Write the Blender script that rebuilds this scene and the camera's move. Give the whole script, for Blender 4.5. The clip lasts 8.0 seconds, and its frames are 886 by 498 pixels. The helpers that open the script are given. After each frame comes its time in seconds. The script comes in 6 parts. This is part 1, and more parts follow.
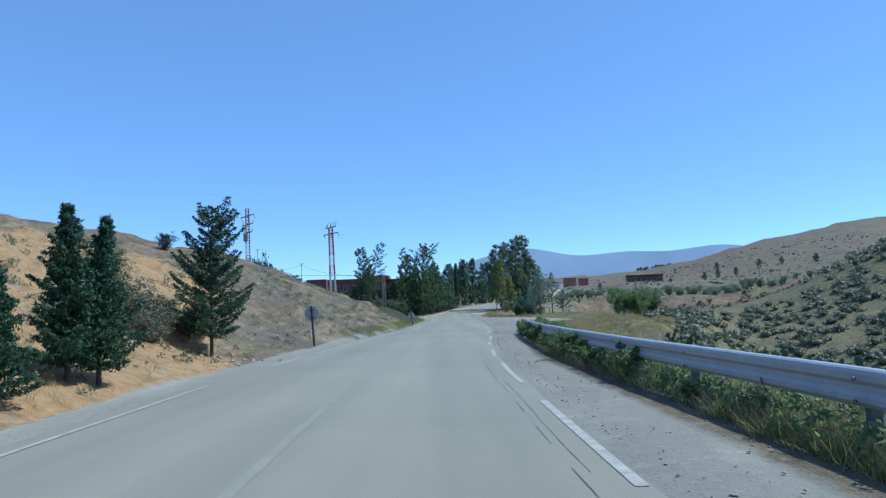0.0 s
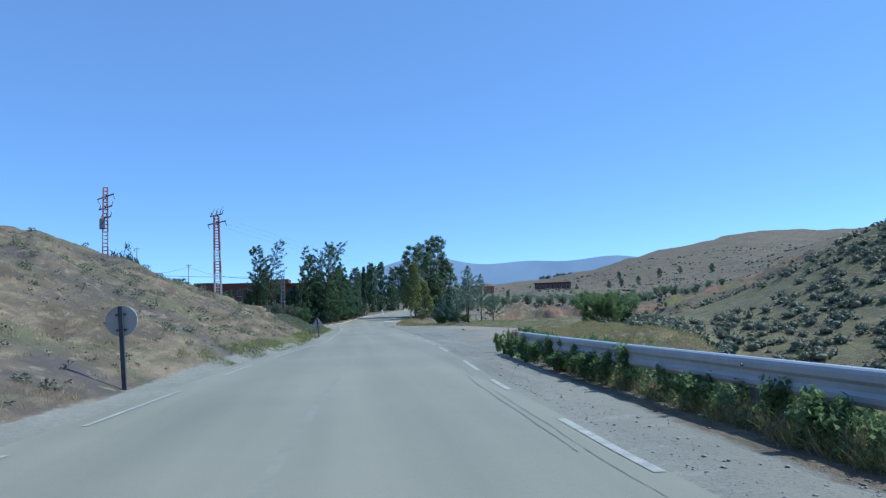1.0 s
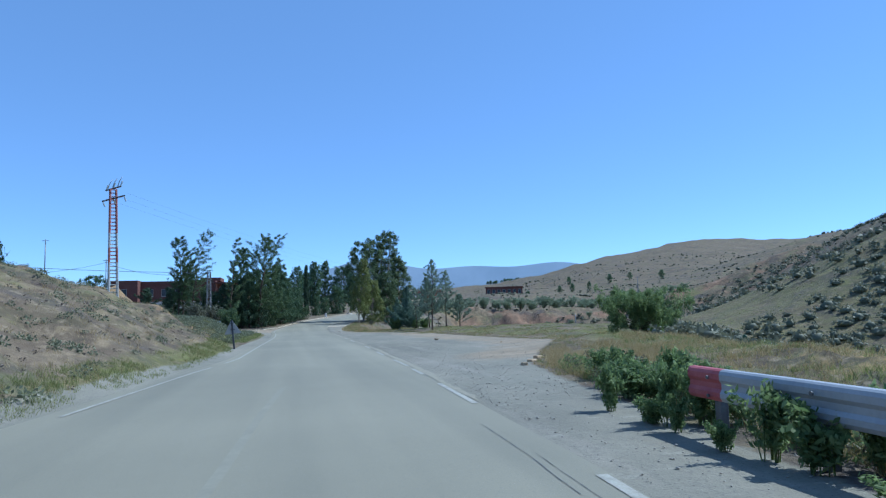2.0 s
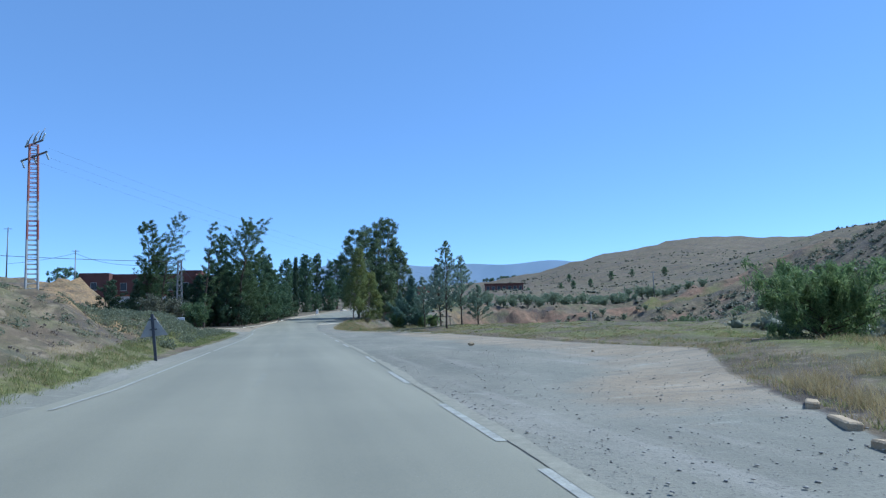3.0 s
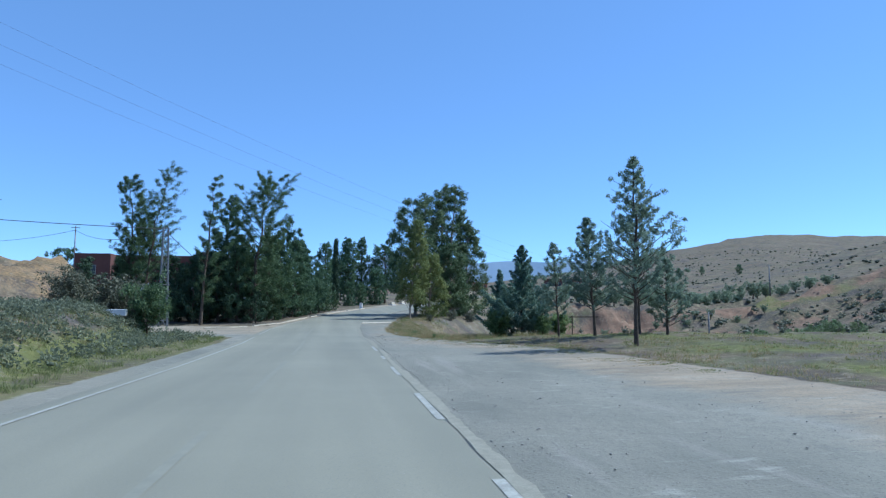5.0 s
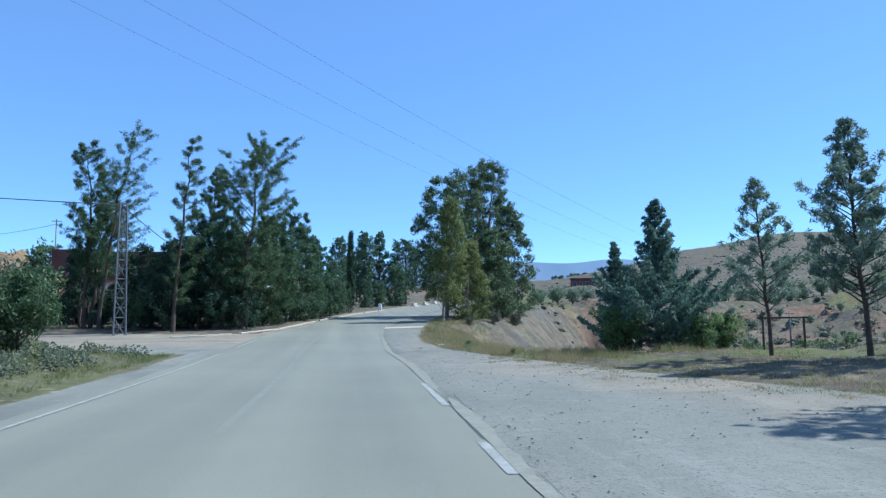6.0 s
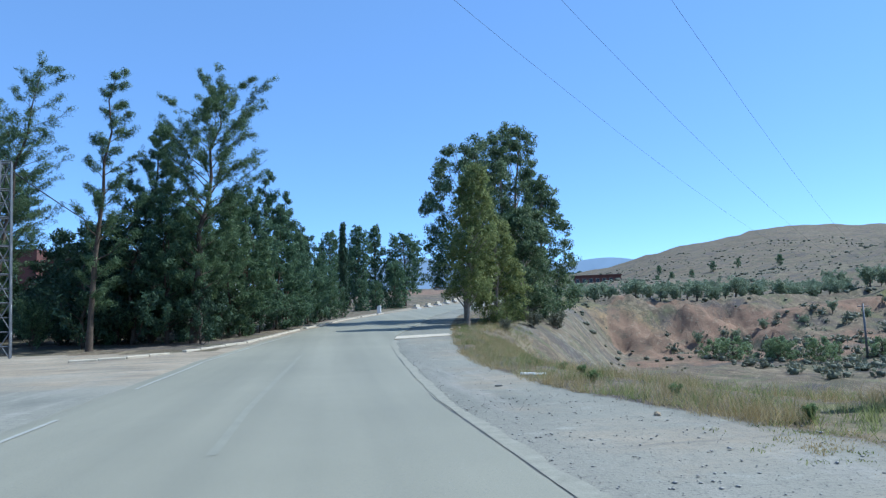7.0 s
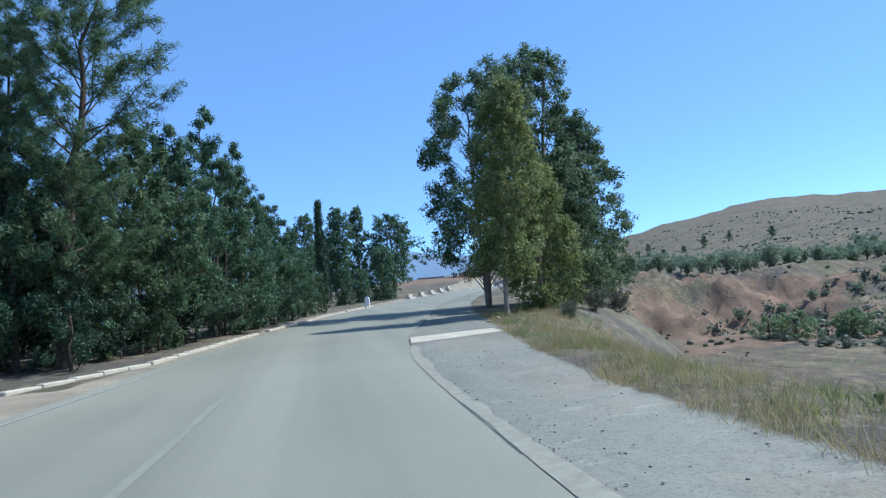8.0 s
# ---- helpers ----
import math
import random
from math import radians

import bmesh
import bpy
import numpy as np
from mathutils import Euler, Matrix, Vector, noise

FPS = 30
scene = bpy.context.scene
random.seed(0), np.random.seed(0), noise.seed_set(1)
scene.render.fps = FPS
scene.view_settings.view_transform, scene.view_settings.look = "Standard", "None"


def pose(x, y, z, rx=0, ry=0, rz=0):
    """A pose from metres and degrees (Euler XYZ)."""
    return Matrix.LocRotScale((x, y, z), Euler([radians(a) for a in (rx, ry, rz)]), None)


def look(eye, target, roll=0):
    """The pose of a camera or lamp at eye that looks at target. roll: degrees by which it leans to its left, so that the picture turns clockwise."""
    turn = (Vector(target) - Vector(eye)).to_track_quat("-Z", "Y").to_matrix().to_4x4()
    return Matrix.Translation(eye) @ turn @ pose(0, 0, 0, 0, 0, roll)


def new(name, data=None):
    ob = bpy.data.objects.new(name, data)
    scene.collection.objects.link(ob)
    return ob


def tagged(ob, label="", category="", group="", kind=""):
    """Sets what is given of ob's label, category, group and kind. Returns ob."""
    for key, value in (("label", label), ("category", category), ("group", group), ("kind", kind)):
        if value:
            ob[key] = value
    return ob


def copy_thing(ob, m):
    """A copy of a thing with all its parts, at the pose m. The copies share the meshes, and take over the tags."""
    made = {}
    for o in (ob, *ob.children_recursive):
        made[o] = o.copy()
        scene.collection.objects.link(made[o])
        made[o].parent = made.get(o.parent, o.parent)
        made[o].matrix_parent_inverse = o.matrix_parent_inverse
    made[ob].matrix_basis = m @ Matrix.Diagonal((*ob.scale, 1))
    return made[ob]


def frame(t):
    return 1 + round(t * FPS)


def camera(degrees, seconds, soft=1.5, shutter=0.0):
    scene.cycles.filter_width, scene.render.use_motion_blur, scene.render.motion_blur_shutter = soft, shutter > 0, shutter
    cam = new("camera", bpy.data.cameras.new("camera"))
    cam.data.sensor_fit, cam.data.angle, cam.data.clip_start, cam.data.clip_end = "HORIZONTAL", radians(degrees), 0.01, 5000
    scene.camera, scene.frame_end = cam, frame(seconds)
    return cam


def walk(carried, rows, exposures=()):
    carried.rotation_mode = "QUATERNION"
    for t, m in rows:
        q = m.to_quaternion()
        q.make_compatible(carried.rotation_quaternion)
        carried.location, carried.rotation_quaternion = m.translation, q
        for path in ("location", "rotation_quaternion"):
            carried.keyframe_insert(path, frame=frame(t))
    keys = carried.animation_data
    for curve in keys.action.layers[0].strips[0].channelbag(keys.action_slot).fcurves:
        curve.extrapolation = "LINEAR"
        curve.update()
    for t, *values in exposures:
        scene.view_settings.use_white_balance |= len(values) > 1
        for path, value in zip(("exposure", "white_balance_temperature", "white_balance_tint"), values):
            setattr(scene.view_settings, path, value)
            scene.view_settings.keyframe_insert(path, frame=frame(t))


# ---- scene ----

# ================= camera and drive =================
cam = camera(65.9, 8.0, soft=1.25)
PATH = [
    (0.0, (-0.095, 0.132, 1.40), (-0.093, 2.124, 1.578), -2.1),
    (0.5, (-0.898, 7.572, 1.377), (-0.757, 9.558, 1.565), -1.8),
    (1.0, (-1.2, 14.78, 1.366), (-0.916, 16.75, 1.557), -2.0),
    (1.5, (-0.968, 22.037, 1.43), (-0.566, 23.985, 1.63), -1.8),
    (3.0, (0.778, 42.528, 1.288), (1.234, 44.466, 1.481), -1.3),
    (3.5, (1.256, 49.046, 1.377), (1.688, 50.99, 1.565), -1.1),
    (4.0, (1.735, 56.379, 1.339), (2.14, 58.328, 1.532), -0.4),
    (4.5, (1.963, 63.216, 1.432), (2.329, 65.173, 1.617), -0.1),
    (6.0, (2.464, 85.672, 1.358), (2.749, 87.642, 1.55), -0.6),
    (6.5, (2.433, 93.10, 1.447), (2.727, 95.068, 1.649), -1.3),
    (7.0, (2.325, 100.117, 1.432), (2.638, 102.082, 1.63), -1.9),
    (7.5, (2.398, 107.157, 1.485), (2.737, 109.122, 1.633), -5.3),
    (8.0, (2.669, 114.837, 1.364), (3.04, 116.795, 1.534), -5.0),
]
walk(cam, [(t, look(e, g, roll)) for t, e, g, roll in PATH], [(0.0, 0.52, 5150, 5), (0.6, 0.47, 5100, 5), (4.5, 0.46, 5100, 5), (6.0, 0.70, 5100, 5), (7.0, 0.72, 5200, 5), (8.0, 0.72, 5250, 5)])

# ================= world and sun =================
SUN_ELEV, SUN_AZ = radians(50), radians(86)      # azimuth clockwise from +y
world = bpy.data.worlds.new("sky")
scene.world = world
world.use_nodes = True
wn = world.node_tree.nodes
sky = wn.new("ShaderNodeTexSky")
sky.sky_type = "NISHITA"
sky.sun_disc = False
sky.sun_elevation = SUN_ELEV
sky.sun_rotation = SUN_AZ
sky.altitude = 4000
sky.air_density, sky.dust_density, sky.ozone_density = 1.0, 0.6, 3.0
wn["Background"].inputs[1].default_value = 0.14
blue = wn.new("ShaderNodeMix")
blue.data_type, blue.blend_type = "RGBA", "MULTIPLY"
blue.inputs[0].default_value = 1.0
blue.inputs[7].default_value = (0.965, 1.0, 1.015, 1)
world.node_tree.links.new(sky.outputs[0], blue.inputs[6])
even = wn.new("ShaderNodeMix")                     # a constant blue mixed in to flatten the sky's gradient
even.data_type = "RGBA"
even.inputs[0].default_value = 0.38
even.inputs[7].default_value = (1.43, 2.29, 3.75, 1)
world.node_tree.links.new(blue.outputs[2], even.inputs[6])
world.node_tree.links.new(even.outputs[2], wn["Background"].inputs[0])
sun = new("sun", bpy.data.lights.new("sun", "SUN"))
sun.data.energy, sun.data.angle, sun.data.color = 3.6, radians(0.53), (1.0, 0.95, 0.86)
to_sun = Vector((math.sin(SUN_AZ) * math.cos(SUN_ELEV), math.cos(SUN_AZ) * math.cos(SUN_ELEV), math.sin(SUN_ELEV)))
sun.matrix_world = look(to_sun * 200, (0, 0, 0))

# ================= materials =================
class Mat:
    """A small builder of node materials."""
    def __init__(self, name, rough=0.8, metal=0.0, spec=0.3):
        self.m = bpy.data.materials.new(name)
        self.m.use_nodes = True
        self.t = self.m.node_tree
        self.n, self.l = self.t.nodes, self.t.links
        self.b = self.n["Principled BSDF"]
        self.b.inputs["Roughness"].default_value = rough
        self.b.inputs["Metallic"].default_value = metal
        self.b.inputs["Specular IOR Level"].default_value = spec
        self.geo = self.n.new("ShaderNodeNewGeometry")
        self.co = self.n.new("ShaderNodeTexCoord")

    def link(self, a, b):
        self.l.new(a, b)

    def noise(self, scale, detail=4, rough=0.55, space="world", stretch=None, distort=0.0):
        node = self.n.new("ShaderNodeTexNoise")
        node.inputs["Scale"].default_value = scale
        node.inputs["Detail"].default_value = detail
        node.inputs["Roughness"].default_value = rough
        node.inputs["Distortion"].default_value = distort
        src = self.geo.outputs["Position"] if space == "world" else self.co.outputs["Object"]
        if stretch:
            mp = self.n.new("ShaderNodeMapping")
            mp.inputs["Scale"].default_value = stretch
            self.link(src, mp.inputs[0])
            src = mp.outputs[0]
        self.link(src, node.inputs["Vector"])
        return node.outputs["Fac"]

    def ramp(self, fac, stops):
        node = self.n.new("ShaderNodeValToRGB")
        el = node.color_ramp.elements
        while len(el) < len(stops):
            el.new(0.5)
        for e, (p, c) in zip(el, stops):
            e.position = p
            e.color = (*c, 1) if len(c) == 3 else c
        self.link(fac, node.inputs[0])
        return node.outputs[0]

    def grey(self, fac, lo, hi):
        node = self.n.new("ShaderNodeMapRange")
        node.inputs[1].default_value, node.inputs[2].default_value = lo, hi
        self.link(fac, node.inputs[0])
        return node.outputs[0]

    def mix(self, fac, a, b, blend="MIX"):
        node = self.n.new("ShaderNodeMix")
        node.data_type, node.blend_type = "RGBA", blend
        for sock, v in ((node.inputs[0], fac), (node.inputs[6], a), (node.inputs[7], b)):
            if isinstance(v, (int, float)):
                sock.default_value = v
            elif isinstance(v, tuple):
                sock.default_value = (*v, 1)
            else:
                self.link(v, sock)
        return node.outputs[2]

    def math(self, op, a, b):
        node = self.n.new("ShaderNodeMath")
        node.operation = op
        for sock, v in zip(node.inputs, (a, b)):
            if isinstance(v, (int, float)):
                sock.default_value = v
            else:
                self.link(v, sock)
        return node.outputs[0]

    def attr(self, name):
        node = self.n.new("ShaderNodeAttribute")
        node.attribute_name = name
        return node

    def color(self, c):
        if isinstance(c, tuple):
            self.b.inputs["Base Color"].default_value = (*c, 1)
        else:
            self.link(c, self.b.inputs["Base Color"])
        return self

    def bump(self, fac, strength=0.4, dist=0.02):
        node = self.n.new("ShaderNodeBump")
        node.inputs["Strength"].default_value = strength
        node.inputs["Distance"].default_value = dist
        self.link(fac, node.inputs["Height"])
        self.link(node.outputs[0], self.b.inputs["Normal"])
        return self


def plain(name, dark, light, scale=6.0, rough=0.8, metal=0.0, bump=0.3, dist=0.01, space="object", spec=0.3):
    """Two tones of one surface, mottled at two sizes, with a fine relief."""
    m = Mat(name, rough, metal, spec)
    big = m.noise(scale, 4, 0.6, space)
    fine = m.noise(scale * 9, 3, 0.6, space)
    f = m.math("ADD", m.math("MULTIPLY", big, 0.65), m.math("MULTIPLY", fine, 0.35))
    m.color(m.ramp(f, [(0.3, dark), (0.7, light)]))
    if bump:
        m.bump(fine, bump, dist)
    return m.m


def foliage(name, dark, mid, light, through_light=0.35):
    """Leaves: a colour to each leaf, and some light through them."""
    m = Mat(name, 0.6, 0.0, 0.25)
    rnd = m.geo.outputs["Random Per Island"]
    patch = m.noise(0.55, 2)
    f = m.math("ADD", m.math("MULTIPLY", rnd, 0.6), m.math("MULTIPLY", patch, 0.5))
    c = m.ramp(f, [(0.1, dark), (0.5, mid), (0.95, light)])
    m.color(c)
    tr = m.n.new("ShaderNodeBsdfTranslucent")
    m.link(c, tr.inputs[0])
    mx = m.n.new("ShaderNodeMixShader")
    mx.inputs[0].default_value = through_light
    m.link(m.b.outputs[0], mx.inputs[1])
    m.link(tr.outputs[0], mx.inputs[2])
    m.link(mx.outputs[0], m.n["Material Output"].inputs[0])
    return m.m


def ground_material():
    m = Mat("earth_and_grass", 0.95, 0, 0.15)
    z = m.attr("zone")
    sep = m.n.new("ShaderNodeSeparateColor")
    m.link(z.outputs["Color"], sep.inputs[0])
    gravel_w, green_w, ochre_w = sep.outputs[0], sep.outputs[1], sep.outputs[2]
    red_w = z.outputs["Alpha"]
    n_big, n_mid, n_fine, n_grit = m.noise(0.045, 5), m.noise(0.45, 5, 0.65), m.noise(3.5, 5, 0.7), m.noise(28, 3, 0.7)
    scrub = m.noise(0.16, 6, 0.7)
    dry = m.ramp(n_mid, [(0.3, (0.085, 0.062, 0.043)), (0.5, (0.148, 0.114, 0.078)), (0.72, (0.222, 0.178, 0.12))])
    dry = m.mix(m.grey(scrub, 0.5, 0.62), dry, (0.095, 0.082, 0.05))
    fur = m.noise(0.9, 6, 0.7, "world", (1.0, 0.22, 1.0))
    dry = m.mix(m.math("MULTIPLY", m.grey(fur, 0.52, 0.64), 0.7), dry, (0.30, 0.235, 0.145))
    dry = m.mix(m.math("MULTIPLY", m.grey(m.noise(2.4, 5, 0.7, "world", (1.0, 0.3, 1.0)), 0.56, 0.68), 0.45), dry, (0.36, 0.29, 0.185))
    dry = m.mix(m.math("MULTIPLY", m.grey(m.noise(0.31, 5, 0.7, "world", (0.6, 1.0, 0.6)), 0.52, 0.62), 0.7), dry, (0.135, 0.14, 0.07))
    dry = m.mix(m.math("MULTIPLY", m.grey(m.noise(0.23, 5, 0.7, "world", (0.5, 1.0, 0.5)), 0.5, 0.62), 0.85), dry, (0.092, 0.08, 0.076))
    green = m.ramp(n_fine, [(0.25, (0.07, 0.085, 0.025)), (0.55, (0.15, 0.155, 0.05)), (0.8, (0.27, 0.23, 0.09))])
    ochre = m.ramp(n_fine, [(0.25, (0.22, 0.125, 0.055)), (0.5, (0.34, 0.215, 0.10)), (0.8, (0.43, 0.30, 0.16))])
    red = m.ramp(n_mid, [(0.3, (0.14, 0.092, 0.064)), (0.6, (0.25, 0.155, 0.10)), (0.8, (0.34, 0.24, 0.16))])
    gravel = m.ramp(m.noise(0.35, 6, 0.65, "world", (1.0, 0.35, 1.0)), [(0.3, (0.157, 0.155, 0.128)), (0.55, (0.238, 0.23, 0.184)), (0.75, (0.322, 0.302, 0.238))])
    gravel = m.mix(m.grey(m.noise(0.11, 5, 0.6, "world", (1.0, 0.5, 1.0)), 0.46, 0.62), gravel, (0.265, 0.25, 0.2))
    streak = m.noise(0.9, 4, 0.6, "world", (1.5, 0.12, 1.0))
    gravel = m.mix(m.math("MULTIPLY", m.grey(streak, 0.55, 0.7), 0.5), gravel, (0.35, 0.325, 0.28))
    sandy = m.ramp(m.noise(0.5, 6, 0.7, "world", (0.5, 1.2, 1.0)), [(0.3, (0.21, 0.165, 0.11)), (0.55, (0.35, 0.275, 0.185)), (0.75, (0.46, 0.385, 0.28))])
    sandy = m.mix(m.math("MULTIPLY", m.grey(m.noise(1.1, 4, 0.6, "world", (0.3, 1.7, 1.0)), 0.58, 0.66), 0.75), sandy, (0.155, 0.135, 0.11))
    spill = m.math("ADD", m.attr("sand").outputs["Fac"], m.math("MULTIPLY", m.math("SUBTRACT", m.noise(0.22, 6, 0.75, "world", (0.6, 1.0, 1.0)), 0.5), 2.4))
    gravel = m.mix(m.math("MULTIPLY", m.grey(spill, 0.3, 0.95), 0.85), gravel, sandy)
    gravel = m.mix(m.math("MULTIPLY", m.grey(m.noise(5.5, 6, 0.75), 0.52, 0.66), 0.55), gravel, (0.17, 0.163, 0.14))
    gravel = m.mix(m.math("MULTIPLY", m.grey(m.noise(2.2, 5, 0.7, "world", (0.5, 1.4, 1.0)), 0.58, 0.68), 0.6), gravel, (0.35, 0.345, 0.285))
    gravel = m.mix(m.grey(n_grit, 0.57, 0.68), gravel, (0.13, 0.125, 0.108))
    gravel = m.mix(m.grey(m.noise(46, 2, 0.6), 0.68, 0.78), gravel, (0.40, 0.375, 0.33))
    c = dry
    for w, col, lo, hi in ((green_w, green, 0.35, 0.65), (ochre_w, ochre, 0.4, 0.6), (red_w, red, 0.4, 0.6), (gravel_w, gravel, 0.42, 0.58)):
        edge = m.math("ADD", w, m.math("MULTIPLY", m.math("SUBTRACT", n_fine, 0.5), 0.55))
        edge = m.math("ADD", edge, m.math("MULTIPLY", m.math("SUBTRACT", n_mid, 0.5), 0.5))
        c = m.mix(m.grey(edge, lo, hi), c, col)
    bare = m.math("SUBTRACT", 1.0, m.grey(gravel_w, 0.3, 0.6))
    for size, lo, hi, amount, col in ((1.4, 0.57, 0.67, 0.5, (0.082, 0.076, 0.054)), (0.42, 0.58, 0.68, 0.45, (0.095, 0.092, 0.064)), (2.6, 0.58, 0.68, 0.7, (0.29, 0.235, 0.16))):
        c = m.mix(m.math("MULTIPLY", m.grey(m.noise(size, 3, 0.6), lo, hi), m.math("MULTIPLY", bare, amount)), c, col)
    c = m.mix(m.math("MULTIPLY", m.grey(n_big, 0.35, 0.7), 0.2), c, (0.16, 0.13, 0.085))
    m.color(c)
    lumps = m.math("SUBTRACT", 1.0, m.math("MULTIPLY", m.grey(gravel_w, 0.3, 0.6), 0.74))
    h = m.math("ADD", m.math("MULTIPLY", n_fine, lumps), m.math("MULTIPLY", n_grit, m.math("MULTIPLY", lumps, 0.25)))
    m.bump(h, 0.7, 0.12)
    return m.m


def asphalt_material():
    m = Mat("worn_asphalt", 0.75, 0, 0.35)
    wheel = m.noise(0.5, 3, 0.5, "world", (1.6, 0.05, 1.0))
    patch = m.noise(0.12, 5, 0.6)
    grit = m.noise(60, 3, 0.7)
    f = m.math("ADD", m.math("MULTIPLY", wheel, 0.55), m.math("MULTIPLY", patch, 0.45))
    c = m.ramp(f, [(0.3, (0.178, 0.171, 0.126)), (0.5, (0.236, 0.222, 0.16)), (0.7, (0.296, 0.275, 0.197))])
    c = m.mix(m.grey(grit, 0.55, 0.8), c, (0.12, 0.12, 0.115))
    c = m.mix(m.grey(m.noise(90, 2, 0.5), 0.66, 0.78), c, (0.36, 0.35, 0.33))
    m.color(c)
    m.bump(grit, 0.35, 0.006)
    return m.m


M_GROUND = ground_material()
M_ASPHALT = asphalt_material()
M_PAINT = plain("worn_road_paint", (0.21, 0.204, 0.17), (0.47, 0.455, 0.38), 4.5, 0.7, space="world")
M_FAINT = plain("worn_off_road_paint", (0.21, 0.202, 0.155), (0.272, 0.26, 0.195), 2.0, 0.75, space="world")
M_DUSTY = plain("dusty_worn_edge", (0.205, 0.192, 0.145), (0.32, 0.30, 0.228), 5.0, 0.9, space="world", bump=0.5)
M_TAR = plain("tar_seam", (0.06, 0.06, 0.057), (0.13, 0.13, 0.12), 8, 0.7)
M_ZINC = plain("galvanised_steel", (0.30, 0.32, 0.335), (0.42, 0.435, 0.45), 2.5, 0.58, 0.3, 0.1, 0.003, "world")
M_REDPAINT = plain("faded_red_paint", (0.30, 0.06, 0.07), (0.46, 0.14, 0.14), 5, 0.55)
M_POST = plain("dark_steel_post", (0.05, 0.055, 0.07), (0.11, 0.115, 0.13), 6, 0.5, 0.5)
M_SIGNBACK = plain("grey_sign_back", (0.33, 0.325, 0.31), (0.44, 0.43, 0.41), 5, 0.5, 0.4)
M_MASTRED = plain("red_mast_paint", (0.25, 0.088, 0.07), (0.34, 0.14, 0.115), 4, 0.6)
M_MASTWHITE = plain("white_mast_paint", (0.303, 0.303, 0.292), (0.429, 0.429, 0.418), 4, 0.6)
M_STEELGREY = plain("weathered_steel", (0.120, 0.126, 0.132), (0.204, 0.210, 0.216), 5, 0.55, 0.6)
M_INSUL = plain("glass_insulator", (0.25, 0.30, 0.30), (0.5, 0.55, 0.55), 8, 0.2)
M_BARK = plain("bark", (0.056, 0.040, 0.028), (0.136, 0.105, 0.077), 5, 0.95, bump=0.9, dist=0.03)
M_GUMBARK = plain("pale_gum_bark", (0.20, 0.15, 0.11), (0.42, 0.35, 0.28), 3, 0.85, bump=0.6, dist=0.02)
M_CEDAR = foliage("cedar_needles", (0.014, 0.038, 0.024), (0.035, 0.080, 0.044), (0.10, 0.175, 0.08), 0.25)
M_CASU = foliage("casuarina_needles", (0.034, 0.066, 0.032), (0.088, 0.138, 0.064), (0.225, 0.295, 0.13), 0.42)
M_HEDGE = foliage("dense_evergreen_leaves", (0.032, 0.066, 0.042), (0.08, 0.135, 0.075), (0.20, 0.285, 0.135), 0.44)
M_GUM = foliage("gum_leaves", (0.036, 0.066, 0.032), (0.10, 0.148, 0.07), (0.31, 0.37, 0.19), 0.4)
M_GUMYELLOW = foliage("yellowish_gum_leaves", (0.075, 0.105, 0.034), (0.185, 0.225, 0.078), (0.40, 0.41, 0.155), 0.45)
M_OLIVE = foliage("olive_leaves", (0.12, 0.16, 0.10), (0.21, 0.265, 0.165), (0.36, 0.41, 0.27), 0.4)
M_SHRUB = foliage("green_shrub_leaves", (0.065, 0.11, 0.04), (0.155, 0.225, 0.085), (0.33, 0.40, 0.18), 0.55)
M_SCRUB = foliage("grey_scrub_leaves", (0.085, 0.09, 0.058), (0.135, 0.14, 0.09), (0.20, 0.195, 0.125), 0.2)
M_DRYSCRUB = foliage("withered_scrub", (0.09, 0.073, 0.06), (0.165, 0.135, 0.11), (0.26, 0.215, 0.165), 0.3)
M_CYPRESS = foliage("cypress_leaves", (0.018, 0.040, 0.024), (0.042, 0.074, 0.040), (0.085, 0.130, 0.062), 0.25)
M_DRYGRASS = foliage("dry_grass_blades", (0.220, 0.160, 0.070), (0.360, 0.280, 0.130), (0.520, 0.430, 0.240), 0.4)
M_GREENGRASS = foliage("green_grass_blades", (0.085, 0.115, 0.035), (0.19, 0.22, 0.075), (0.38, 0.37, 0.16), 0.55)
M_CACTUS = plain("cactus_skin", (0.035, 0.07, 0.035), (0.08, 0.135, 0.07), 4, 0.5)
M_BRICK = plain("red_brick_wall", (0.105, 0.048, 0.040), (0.165, 0.080, 0.064), 0.8, 0.9, space="world", bump=0.5)
M_ORANGE = plain("orange_painted_wall", (0.300, 0.112, 0.062), (0.384, 0.168, 0.101), 0.8, 0.85, space="world")
M_WHITEWALL = plain("white_rendered_wall", (0.60, 0.59, 0.56), (0.80, 0.79, 0.76), 0.7, 0.85, space="world")
M_CONCRETE = plain("concrete", (0.34, 0.32, 0.29), (0.52, 0.49, 0.44), 1.5, 0.9, space="world", bump=0.5)
M_KERB = plain("whitewashed_kerb", (0.36, 0.30, 0.21), (0.58, 0.51, 0.39), 2.0, 0.85, space="world", bump=0.5)
M_DARKGLASS = plain("dark_window_glass", (0.03, 0.035, 0.04), (0.06, 0.07, 0.08), 2, 0.15, bump=0)
M_ROCK = plain("field_stone", (0.32, 0.235, 0.145), (0.56, 0.44, 0.29), 3, 0.95, bump=0.8, dist=0.03)
M_WORM = foliage("grey_wormwood_leaves", (0.10, 0.115, 0.072), (0.175, 0.195, 0.12), (0.28, 0.295, 0.19), 0.45)
M_WILLOW = foliage("silvery_green_leaves", (0.088, 0.138, 0.058), (0.188, 0.256, 0.117), (0.375, 0.450, 0.247), 0.45)
